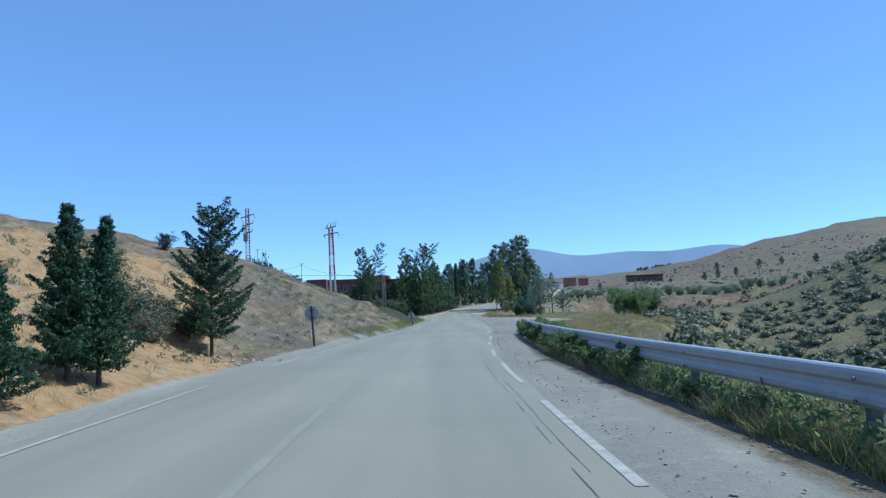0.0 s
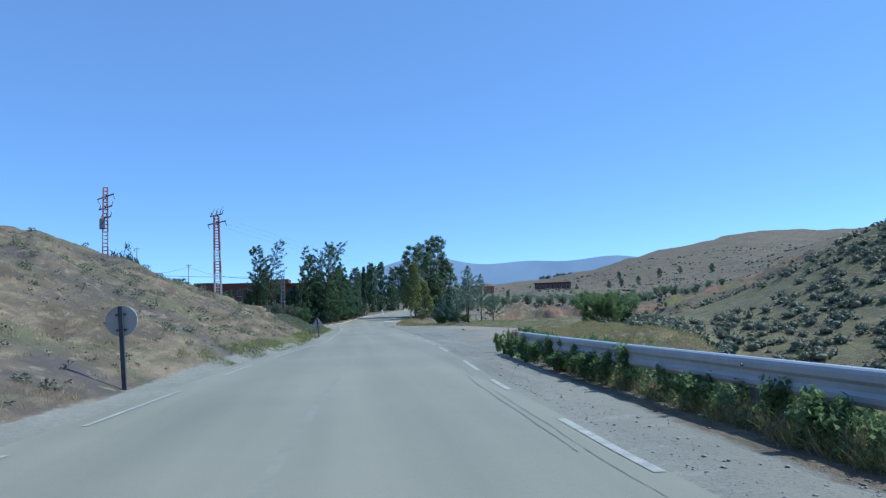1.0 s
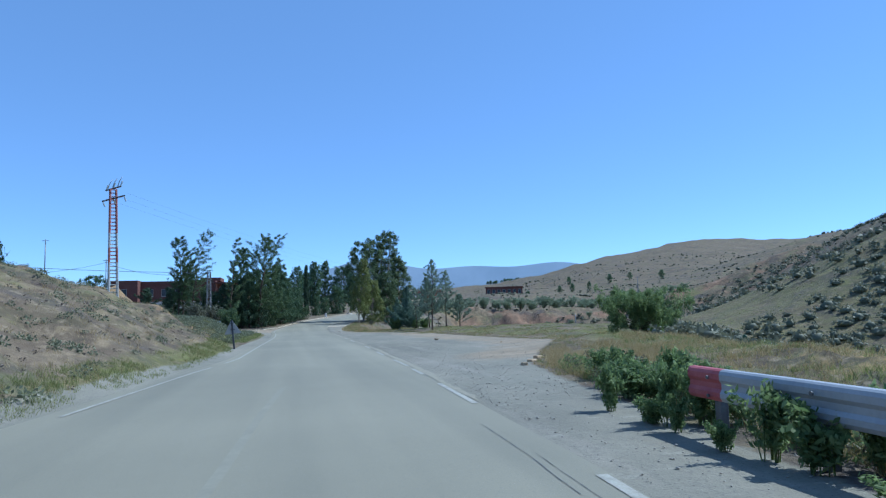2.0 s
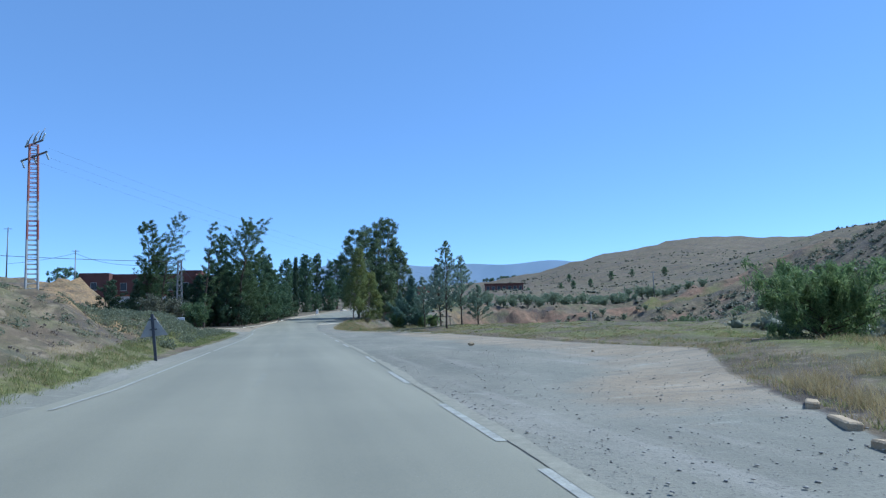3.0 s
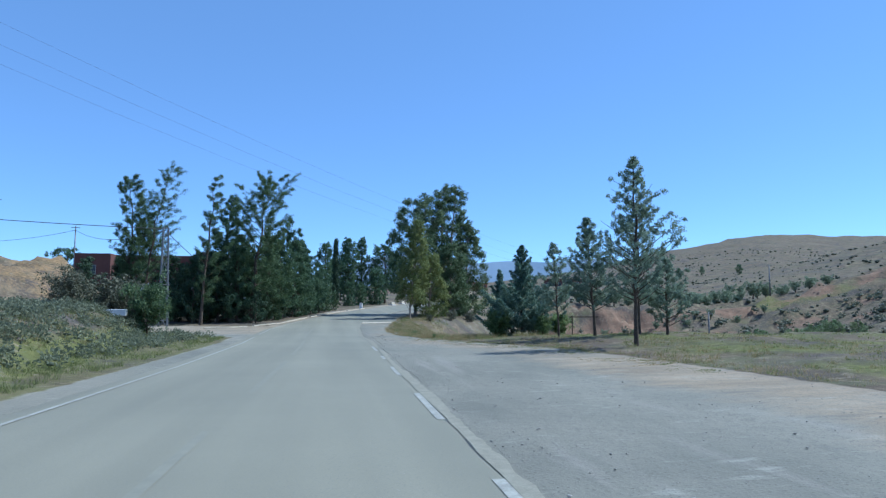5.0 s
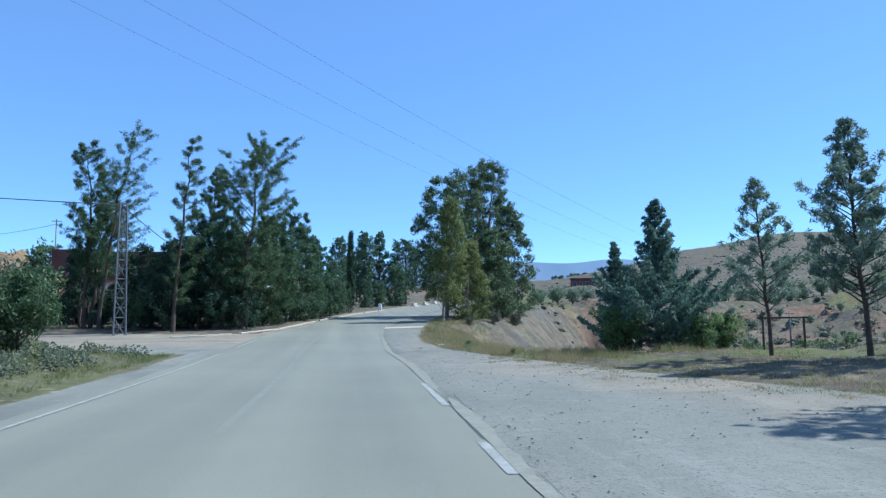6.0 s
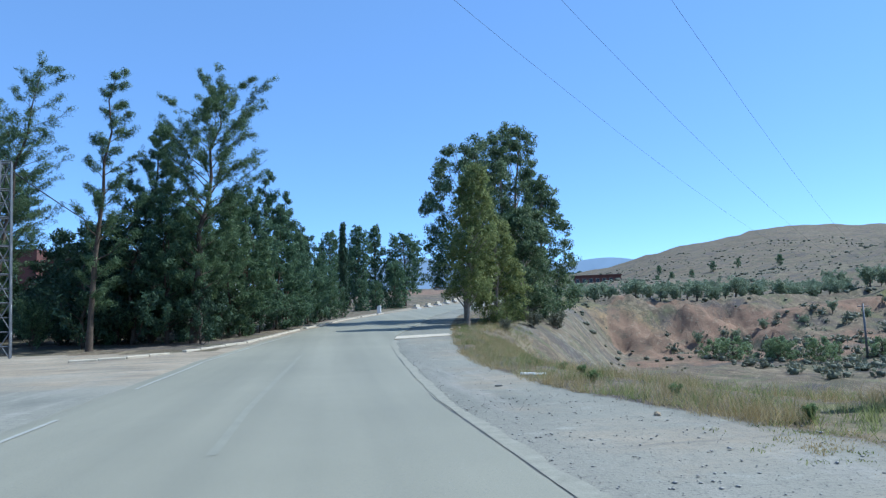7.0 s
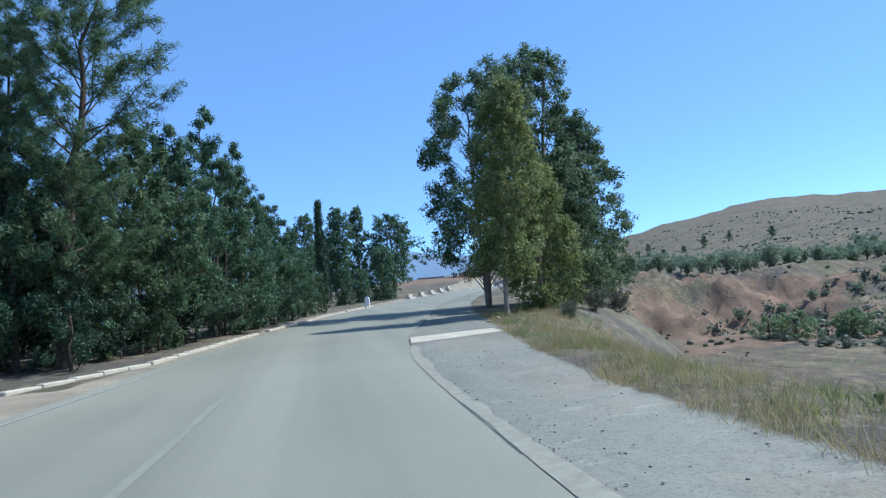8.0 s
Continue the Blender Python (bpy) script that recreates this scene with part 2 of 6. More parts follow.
M_HAZY = foliage("grey_green_needles", (0.10, 0.155, 0.115), (0.205, 0.27, 0.195), (0.38, 0.45, 0.32), 0.45)
M_RAVINE = foliage("dark_grey_green_scrub", (0.10, 0.112, 0.074), (0.16, 0.172, 0.112), (0.24, 0.24, 0.165), 0.25)
M_FIR = foliage("blue_green_needles", (0.065, 0.115, 0.09), (0.13, 0.205, 0.155), (0.27, 0.36, 0.26), 0.45)
M_GRIT = plain("grey_gravel_stone", (0.20, 0.185, 0.16), (0.42, 0.39, 0.34), 2.3, 0.9, space="world")
M_POPPY = plain("poppy_petal", (0.55, 0.03, 0.02), (0.75, 0.07, 0.04), 8, 0.6)
M_CABLE = plain("black_cable", (0.03, 0.03, 0.035), (0.06, 0.06, 0.065), 4, 0.6, bump=0)


# ================= mesh helpers =================
def mesh_object(name, verts, faces, material, parent=None, label="", smooth=False):
    me = bpy.data.meshes.new(name)
    me.from_pydata([tuple(v) for v in verts], [], [tuple(f) for f in faces])
    me.materials.append(material)
    if smooth:
        me.shade_smooth()
    me.update()
    ob = new(name, me)
    if parent is not None:
        ob.parent = parent
    if label:
        ob["label"] = label
    return ob


def fast_mesh(name, verts, quads, material, parent=None, label=""):
    """Many quads at once, from arrays."""
    me = bpy.data.meshes.new(name)
    v = np.asarray(verts, dtype=np.float32)
    q = np.asarray(quads, dtype=np.int32)
    n = q.shape[1]
    me.vertices.add(len(v))
    me.vertices.foreach_set("co", v.ravel())
    me.loops.add(q.size)
    me.loops.foreach_set("vertex_index", q.ravel())
    me.polygons.add(len(q))
    me.polygons.foreach_set("loop_start", np.arange(0, q.size, n, dtype=np.int32))
    me.materials.append(material)
    me.update(calc_edges=True)
    ob = new(name, me)
    if parent is not None:
        ob.parent = parent
    if label:
        ob["label"] = label
    return ob


def part(name, bm, material, parent, label="", smooth=False):
    me = bpy.data.meshes.new(name)
    bm.to_mesh(me)
    bm.free()
    me.materials.append(material)
    if smooth:
        me.shade_smooth()
    ob = new(name, me)
    if parent is not None:
        ob.parent = parent
    if label:
        ob["label"] = label
    return ob


def empty(name, m, label, category, group="", kind=""):
    ob = new(name)
    ob.matrix_world = m
    return tagged(ob, label, category, group, kind)


def add_box(bm, lo, hi, bevel=0.0, m=None):
    lo, hi = Vector(lo), Vector(hi)
    mat = Matrix.Translation((lo + hi) / 2) @ Matrix.Diagonal((*(hi - lo), 1))
    got = bmesh.ops.create_cube(bm, size=1, matrix=mat)
    vs = got["verts"]
    if bevel:
        es = list({e for v in vs for e in v.link_edges})
        res = bmesh.ops.bevel(bm, geom=es, offset=bevel, segments=1, affect="EDGES")
        vs = list({v for f in res["faces"] for v in f.verts} | {v for v in vs if v.is_valid})
    if m is not None:
        bmesh.ops.transform(bm, matrix=m, verts=[v for v in vs if v.is_valid])
    return bm


def box(lo, hi, bevel=0.0, m=None):
    return add_box(bmesh.new(), lo, hi, bevel, m)


def tube_arrays(points, radii, sides=7, base=0):
    """Rings round a line of points: vertices and quads."""
    pts = [Vector(p) for p in points]
    verts, quads = [], []
    for i, p in enumerate(pts):
        d = (pts[min(i + 1, len(pts) - 1)] - pts[max(i - 1, 0)]).normalized()
        a = d.cross(Vector((0.31, 0.95, 0.05)))
        if a.length < 0.1:
            a = d.cross(Vector((1, 0, 0)))
        a.normalize()
        b = d.cross(a)
        for k in range(sides):
            t = 2 * math.pi * k / sides
            verts.append(p + (a * math.cos(t) + b * math.sin(t)) * radii[i])
    for i in range(len(pts) - 1):
        for k in range(sides):
            k2 = (k + 1) % sides
            quads.append((base + i * sides + k, base + i * sides + k2, base + (i + 1) * sides + k2, base + (i + 1) * sides + k))
    return verts, quads


def tube(name, points, radii, material, parent=None, label="", sides=7):
    if isinstance(radii, (int, float)):
        radii = [radii] * len(points)
    v, q = tube_arrays(points, radii, sides)
    n = len(v)
    ob = mesh_object(name, v, q + [tuple(range(sides))[::-1], tuple(range(n - sides, n))], material, parent, label, True)
    return ob


def lerp(pts):
    xs, ys = zip(*pts)
    return lambda v: np.interp(v, xs, ys)


def smooth(v, lo, hi):
    u = np.clip((np.asarray(v, float) - lo) / (hi - lo), 0, 1)
    return u * u * (3 - 2 * u)


# ================= lie of the land =================
left_line = lerp([(-60, -2.2), (-20, -3.9), (0, -4.7), (8, -4.95), (15, -5.1), (22, -4.95), (30, -4.55), (40, -4.0), (50, -3.1), (53, -2.7), (57, -2.35), (66, -2.2), (74, -2.05), (80, -1.9),
                  (90, -1.72), (98, -1.74), (104, -1.8), (110, -2.0), (119, -2.34), (126, -2.35), (136, -1.1), (147, 0.7), (165, 4.3), (180, 8.4), (203, 15.3), (225, 23), (250, 32), (300, 52)])
right_line = lerp([(-60, 4.0), (-20, 2.2), (0, 1.5), (6, 1.38), (15, 1.3), (21, 1.38), (28, 1.7), (36, 2.3), (49, 2.95), (58, 3.2), (65, 3.45), (80, 3.7), (96, 4.0),
                   (105, 4.12), (112, 4.0), (116, 4.13), (122, 4.36), (127, 4.52), (131, 4.72), (138, 5.5), (147, 7.6), (165, 11.2), (180, 15.2), (203, 22.3), (225, 30.3), (250, 40), (300, 60)])
bank_toe = lerp([(-60, -4.0), (-20, -5.6), (0, -6.2), (20, -6.4), (30, -5.7), (37, -5.0), (55, -3.5), (65, -3.2), (72, -4.2), (80, -4.4), (90, -4.8), (105, -6.4), (113, -8.0), (120, -11), (126, -17), (140, -34), (200, -60)])
bank_high = lerp([(-60, 5.6), (15, 5.8), (28, 6.8), (42, 8.2), (58, 8.6), (66, 7.2), (72, 4.0), (78, 2.2), (85, 1.5), (105, 1.4), (121, 1.2), (129, 0.9), (145, 0.6), (400, 0.6)])
knoll_in = lerp([(120, 26), (150, 20.5), (166, 22.5), (174, 32), (184, 43), (220, 50)])   # foot of the ochre knoll before the house
lot_edge = lerp([(-60, 5.0), (0, 2.9), (20, 2.6), (30, 3.4), (36, 4.3), (44, 5.6), (48, 6.5), (53.5, 8.8), (58.5, 11.5), (62, 12.0), (70, 11.6), (80, 11.2), (90, 11.0), (95, 10.4), (100, 9.1), (104, 8.2), (108, 7.5), (113, 6.6),
                 (120, 6.6), (125, 7.0), (130, 7.6), (137, 8.7), (142, 9.7), (150, 10.8), (165, 14), (180, 18), (203, 25), (250, 43), (300, 63)])


hedge_line = lerp([(-60, 8), (0, 7.4), (18, 7.6), (30, 8.0), (36, 9.6), (42, 12.6), (50, 15.5), (60, 18.5), (90, 30)])
hill_up = lerp([(-180, 3), (-90, 2.6), (-60, 2.4), (-25, 1.9), (-10, 1.8), (0, 2.0), (5, 2.2), (9, 2.5), (14, 2.6), (18, 2.85), (22, 3.6), (24, 4.02), (29.7, 5.12), (33, 5.6), (35.4, 5.78), (39, 5.42), (44, 5.4), (50, 5.2), (75, 5), (100, 5), (130, 3), (180, 3)])
hill_far = lerp([(-180, 900), (-20, 1200), (5, 1300), (14, 1000), (22, 800), (30, 850), (36, 950), (45, 1000), (90, 700), (180, 900)])
crest_in = lerp([(100, 1.5), (110, 0.6), (137, 0.5), (144, 3.0), (150, 6), (170, 9.5), (190, 13)])   # how far the embankment top reaches past the road edge
crest_fall = lerp([(100, 14), (135, 12), (150, 11), (165, 8.5), (190, 8)])


def road_z(y):
    y = np.asarray(y, float)
    u = np.clip(y, 116, 262)
    up = np.where(u < 130, 0.0175 * (u - 116) ** 2 / 14, 0.245 + 0.035 * (u - 130))
    return up - 0.02 * np.clip(y - 262, 0, 150)


def hump(x, y, cx, cy, a, sx, sy, turn=0.0):
    c, s = math.cos(turn), math.sin(turn)
    u, v = ((x - cx) * c + (y - cy) * s) / sx, (-(x - cx) * s + (y - cy) * c) / sy
    return a * np.exp(-0.5 * (u * u + v * v))


def waves(x, y, size, seed):
    """A cheap smooth roughness, between about -1 and 1."""
    r = np.random.RandomState(seed)
    out = np.zeros_like(np.asarray(x, float))
    for k in range(7):
        a, p, f = r.uniform(0, math.pi), r.uniform(0, 6.3), r.uniform(0.6, 1.7) / size
        out = out + np.sin((x * math.cos(a) + y * math.sin(a)) * f * 6.28 + p)
    return out / 3.2


def land(x, y):
    x, y = np.asarray(x, float), np.asarray(y, float)
    z0 = road_z(y)
    # cutting bank on one side
    l = bank_toe(y) - x
    H = bank_high(y)
    u = np.clip(l, 0, None) * (0.47 + 0.2 * smooth(y, 80, 100)) / H
    bank = H * u / (1 + u ** 4) ** 0.25
    bank = bank - 1.0 * hump(x, y, -8.6, 24, 1, 1.3, 2.6) * smooth(l, 0, 1.5)
    rough = smooth(l, 0.5, 4)
    bank = bank + rough * (0.30 * waves(x, y, 9, 1) + 0.16 * waves(x, y, 3.2, 2) + 0.09 * waves(x, y, 1.5, 3)) * smooth(H, 0.6, 3)
    bank = bank + 0.03 * np.clip(l - 14, 0, 60)
    bank = bank + (7.2 - 1.4 * (1 - smooth(y, 160, 172)) + 0.7 * waves(x, y, 11, 21) + 0.5 * waves(x, y, 4, 22) + 0.2 * waves(x, y, 1.9, 23)) * smooth(-x - knoll_in(y), 0, 10) * smooth(y, 132, 156) * (1 - smooth(y, 205, 240))
    # green strip below the end of the bank
    near = left_line(y) - 1.2 - x
    bank = bank + 0.10 * rough * smooth(H, 0.6, 3) * waves(0.25 * x - 0.6 * z0, y + 0.5 * x, 2.0, 12) + 0.25 * smooth(near, 0.3, 2.5) * smooth(y, 70, 84) * (1 - smooth(y, 108, 114))
    # land on the valley side
    e = x - lot_edge(y)
    lot_rise = 0.02 * np.clip(x - right_line(y) - 1.0, 0, 9) * smooth(y, 50, 60) * (1 - smooth(y, 100, 112))
    field = lot_rise + 0.24 * smooth(e, 0.0, 5) * smooth(y, 42, 60) * (1 - smooth(y, 95, 112))
    h = x - hedge_line(y)
    ravine = (-0.5 * smooth(e, 1.2, 5) - 6.5 * smooth(h, 0.0, 9)) * (1 - smooth(y, 44, 66 + 0.4 * np.clip(x, 0, 60)))
    top_edge = crest_in(y)
    gully = -6.6 * smooth((e - top_edge) / crest_fall(y), 0, 1) * smooth(y, 104, 130) * (1 - smooth(y, 176 + 10 * (1 - smooth(x, 52, 74)), 199))
    gully = gully - 1.5 * smooth(e, 14, 40) * smooth(y, 60, 90) * (1 - smooth(y, 104, 130))
    wall = smooth(e, 14, 22) * smooth(y, 178, 188) * (1 - smooth(y, 200, 208))
    terrace = 0.8 * wall * waves(x, y, 7, 31) + 0.55 * wall * waves(x, y, 2.9, 32) + 0.25 * wall * waves(x, y, 1.5, 33) + (0.3 - 0.045 * np.clip(x - 38, 0, 70)) * smooth(y + 0.05 * x, 180 + 9 * (1 - smooth(x, 52, 74)), 200) * smooth(e, 12, 24) * (1 - smooth(y, 215, 262))
    terrace = terrace + 0.05 * np.clip(y - 205, 0, 120) * smooth(e, 12, 24)
    mound = hump(x, y, 13.2, 52, 0.6, 2.2, 4.5) + hump(x, y, 11.6, 43, 0.8, 1.9, 4.0) * (1 + 0.16 * waves(x, y, 1.6, 12))
    spur = hump(x, y, 66, 84, 7, 14, 18) * smooth(x, 26, 46) + 0.22 * np.clip(h - 8, 0, 40) * (1 - smooth(y, 75, 115))
    right = field + ravine + gully + terrace + mound + spur
    right = right + smooth(e, 1.0, 8) * (0.10 * waves(x, y, 6, 4) + 0.05 * waves(x, y, 2.1, 5)) + smooth(e, 20, 60) * 0.5 * waves(x, y, 26, 6)
    # hills, by bearing and distance from the middle of the drive
    dx, dy = x - 2.0, y - 60.0
    rr, az = np.hypot(dx, dy), np.degrees(np.arctan2(dx, dy))
    dist = hill_far(az)
    top = np.tan(np.radians(hill_up(az))) * dist * (1 + 0.03 * waves(az * 3, rr * 0 + 1, 30, 8))
    w = np.clip((rr - 190) / (dist - 190), 0, 1)
    far = top * (0.62 * w + 0.38 * w * w * (1.6 - 0.6 * w)) - 0.06 * np.clip(rr - dist, 0, 600)
    far = far + (1.3 * waves(x, y, 70, 9) + 0.8 * waves(x, y, 31, 10)) * smooth(rr, 220, 420)
    s = smooth(rr, 230, 520)
    right = right + hump(x, y, 34, 335, 7.0, 34, 46)
    z = (z0 + bank + right) * (1 - s) + (1.4 + far) * s + hump(x, y, 150, 138, 33, 32, 50) + hump(x, y, 250, 268, 27, 55, 62)
    inside = smooth(np.maximum(left_line(y) - 0.36 - x, x - right_line(y) - 0.06), 0.0, 0.5)
    return np.where(inside < 1, (z0 - 0.045) * (1 - inside) + z * inside, z) + inside * 0.012 * waves(x, y, 0.9, 7)


def spaced(stops):
    """Grid lines, with a step of their own in each stretch."""
    out = []
    for (a, b, step) in stops:
        out += list(np.arange(a, b, step))
    return np.array(out + [stops[-1][1]])


gx = spaced([(-4500, -600, 300), (-600, -120, 40), (-120, -40, 8), (-40, -22, 1.5), (-22, 18, 0.45), (18, 62, 0.9), (62, 130, 4), (130, 700, 12), (700, 1500, 26), (1500, 4500, 300)])
gy = spaced([(-600, -60, 60), (-60, -6, 4), (-6, 160, 0.55), (160, 205, 0.9), (205, 215, 2), (215, 330, 4), (330, 1000, 14), (1000, 2000, 32), (2000, 4900, 290)])
X, Y = np.meshgrid(gx, gy)
Z = land(X, Y)
nx, ny = len(gx), len(gy)
idx = np.arange(nx * ny).reshape(ny, nx)
quads = np.stack([idx[:-1, :-1], idx[:-1, 1:], idx[1:, 1:], idx[1:, :-1]], -1).reshape(-1, 4)
ground = fast_mesh("ground", np.stack([X, Y, Z], -1).reshape(-1, 3), quads, M_GROUND)
tagged(ground, "dry grassy hillsides and bare gravelly earth beside the road", "ground", kind="structure")
ground.data.shade_smooth()
e_, l_ = X - lot_edge(Y), bank_toe(Y) - X
zone = np.zeros((ny, nx, 4))
shoulder = smooth(Y, -200, -199) * (X > left_line(Y) - 1.5) * (X < lot_edge(Y))
track = (Y > 112) & (Y < 133) & (X < 0) & (Y > 112 + 0.12 * (-X)) & (Y < 131 + 0.25 * np.clip(-X - 5, 0, 30)) & (X > -30)
zone[..., 0] = np.clip(np.where(X > 0, smooth(-e_, -0.4, 0.6), smooth(X - left_line(Y), -1.5, -0.9)) * (X > left_line(Y) - 2.5) + track * smooth(-l_, -1.5, 0.5), 0, 1)
zone[..., 1] = np.clip(smooth(e_, 0, 2) * (1 - smooth(e_, 12, 26)) * (0.44 + 0.1 * smooth(Y, 46, 56)) + 0.9 * hump(X, Y, 93, 192, 1, 14, 4) + smooth(Y, 72, 84) * (1 - smooth(Y, 108, 122)) * smooth(-l_, -1, 0.5) * (X < 0) * 0.5 + 0.6 * smooth(l_, -0.6, 0) * (1 - smooth(l_, 0.4, 2.2)) * smooth(Y, 34, 48), 0, 1)
zone[..., 1] = zone[..., 1] * (1 - 0.8 * smooth(Y, 104, 114) * smooth(e_, 1.2, 2.6) * (1 - smooth(Y, 188, 194)))
zone[..., 1] = zone[..., 1] * np.where((X > 0) & (Y < 116) & (Y > 44), np.clip(0.92 + 0.42 * waves(X, Y, 6.5, 33), 0.3, 1.25), 1.0)
ravine_green = 0.47 * smooth(X - hedge_line(Y), 0, 6) * (1 - smooth(Y, 90, 150)) * (X > 0) + 0.34 * smooth(X, 40, 80) * smooth(Y, 120, 180) * (1 - smooth(Y, 420, 620))
zone[..., 1] = np.maximum(zone[..., 1], ravine_green)
zone[..., 1] = np.maximum(zone[..., 1], 0.34 * smooth(l_, 0, 1.5) * (X < 0) * (1 - 0.8 * hump(X, Y, -10, 20, 1, 8, 14)))
ochre = hump(X, Y, -8.2, 14.5, 1.4, 1.8, 5.5) + hump(X, Y, -13.8, 29, 1.35, 3.0, 5.5) + hump(X, Y, -10.5, 17, 0.6, 1.5, 4) + hump(X, Y, -7.6, 76, 0.8, 1.6, 4) + 0.5 * smooth(-X - knoll_in(Y), 1, 5) * (1 - smooth(-X - knoll_in(Y), 13, 20)) * smooth(Y, 136, 150) * (1 - smooth(Y, 196, 210)) + hump(X, Y, -5.5, 45, 0.35, 1.0, 10)
zone[..., 2] = np.clip(ochre + 0.5 * hump(X, Y, 43, 192, 1, 9, 7) + 0.45 * hump(X, Y, 12, 43, 1, 3, 6), 0, 1)
zone[..., 3] = np.clip(1.3 * hump(X, Y, 30, 322, 1, 34, 40) + smooth(terrace_mask := smooth(Y, 166, 176) * (1 - smooth(Y, 197, 204)) * smooth(e_, 14, 24), 0.2, 0.6) * np.clip(0.62 + 0.35 * waves(X, Y, 16, 14) - 0.25 * smooth(X, 50, 80), 0, 1), 0, 1)
talus = smooth(Y, 134, 142) * (1 - smooth(Y, 184, 192)) * smooth(e_ - crest_in(Y), -2.5, -0.5) * (1 - smooth(e_ - crest_in(Y) - crest_fall(Y), -1.0, 1.5)) * (X > 0)
zone[..., 0] = np.maximum(zone[..., 0], 0.41 * talus)
sand = 0.9 * smooth(Y, 112, 124) * (X < left_line(Y) - 0.2) + 0.42 * smooth(Y, 98, 108) * (1 - smooth(Y, 134, 140)) * (X > 0) * smooth(X - right_line(Y), 0.3, 1.2) + smooth(Y, 46, 54) * (1 - 0.4 * smooth(Y, 86, 98)) * (1 - smooth(Y, 100, 108)) * (X > 0) * smooth(e_, -4.6, -1.6) * (1 - smooth(e_, 0.2, 1.6))
sat = ground.data.attributes.new("sand", "FLOAT", "POINT")
sat.data.foreach_set("value", sand.astype(np.float32).ravel())
att = ground.data.color_attributes.new("zone", "FLOAT_COLOR", "POINT")
att.data.foreach_set("color", zone.astype(np.float32).ravel())

# ---- carriageway ----
ys = np.concatenate([np.arange(-60, 0, 4), np.arange(0, 170, 1.0), np.arange(170, 302, 4)])
rv, rq = [], []
COLS = 9
rag = np.random.RandomState(5)
for i, y in enumerate(ys):
    a, b = float(left_line(y)) - 0.38, float(right_line(y)) + 0.06 + rag.uniform(-0.015, 0.02)
    for k in range(COLS):
        u = k / (COLS - 1)
        z = float(road_z(y)) + 0.02 * (1 - abs(2 * u - 1))
        rv.append((a + (b - a) * u, y, z))
    for x in (a, b):
        rv += [(x, y, float(road_z(y))), (x, y, float(road_z(y)) - 0.12)]
W = COLS + 4
for i in range(len(ys) - 1):
    for k in range(COLS - 1):
        rq.append((i * W + k, i * W + k + 1, (i + 1) * W + k + 1, (i + 1) * W + k))
    o, e = i * W + COLS, (i + 1) * W + COLS
    rq.append((o + 1, o, e, e + 1))
    rq.append((o + 2, o + 3, e + 3, e + 2))
road = mesh_object("road", rv, rq, M_ASPHALT, smooth=True)
tagged(road, "worn pale grey asphalt country road with ragged edges", "road", kind="structure")


def road_top(x, y):
    a, b = float(left_line(y)) - 0.9, float(right_line(y)) + 0.15
    return float(road_z(y)) + 0.02 * (1 - abs(2 * (x - a) / (b - a) - 1))


def stripe(name, side, off, y0, y1, width, material, label, parent=None):
    """A painted line that follows one edge of the road."""
    n = max(2, int((y1 - y0) / 1.0) + 1)
    vs = []
    for y in np.linspace(y0, y1, n):
        x = float(side(y)) + off
        for s in (-0.5, 0.5):
            xx = x + s * width
            vs.append((xx, y, road_top(xx, y) + 0.006))
    fs = [(2 * i, 2 * i + 1, 2 * i + 3, 2 * i + 2) for i in range(n - 1)]
    ob = mesh_object(name, vs, fs, material, parent)
    if parent is None:
        tagged(ob, label, "road marking", "road markings", "structure")
    return ob


for a, b in ((5.5, 10.5), (13.1, 17.8), (20.3, 23.3), (26.8, 28.8), (31.2, 34.8), (40, 43.5), (46, 48), (49.3, 52.4), (55.6, 58.6), (62.2, 65.2), (72.7, 76.2), (79.5, 82.5), (86, 88.5), (91.5, 93), (96, 99.4)):
    stripe("edge_dash", right_line, -0.02, a, b, 0.115, M_PAINT, "worn white dash along the road edge")
for a, b in ((7, 14.6), (19.5, 23), (25, 29.5), (33.5, 37), (41, 52), (54, 72), (73, 112), (117, 141)):
    stripe("edge_line", left_line, 0.0, a, b, 0.085, M_PAINT, "worn white line along the road edge")
mid = lambda v: 0.5 * (left_line(v) + right_line(v)) - 0.1
for a, b in ((2, 14), (16, 31), (33, 44), (56, 59.5), (66, 69), (74, 79), (83, 91), (94, 106), (108, 128)):
    stripe("centre_line", mid, 0.0, a, b, 0.12, M_FAINT, "faded centre line almost worn off the asphalt")


# ================= trees =================
def unit(v):
    return v / np.maximum(np.linalg.norm(v, axis=-1, keepdims=True), 1e-6)


def leaf_cloud(r, centres, spread, per, length, width, droop):
    """Leaves (rhombs) set like shingles round many puffs. droop: -1 hanging, 1 upright."""
    n = len(centres) * per
    c = np.repeat(np.asarray(centres, float), per, 0)
    size = np.repeat(r.uniform(0.65, 1.35, (len(centres), 1)), per, 0)
    out = unit(r.normal(0, 1, (n, 3)))
    p = c + out * size * np.asarray(spread) * 1.7 * r.uniform(0.45, 1.08, (n, 1))
    nrm = unit(out + r.normal(0, 0.45, (n, 3)) + [0, 0, 0.15])
    d = unit(np.cross(nrm, r.normal(0, 1, (n, 3))) + np.array([0, 0, 0.9 * droop]))
    s = unit(np.cross(d, nrm))
    k = r.uniform(0.6, 1.3, (n, 1))
    L, Wd = length * k * 0.5, width * k * 0.5
    v = np.stack([p - d * L, p + s * Wd, p + d * L, p - s * Wd], 1).reshape(-1, 3)
    return v, np.arange(4 * n).reshape(n, 4)


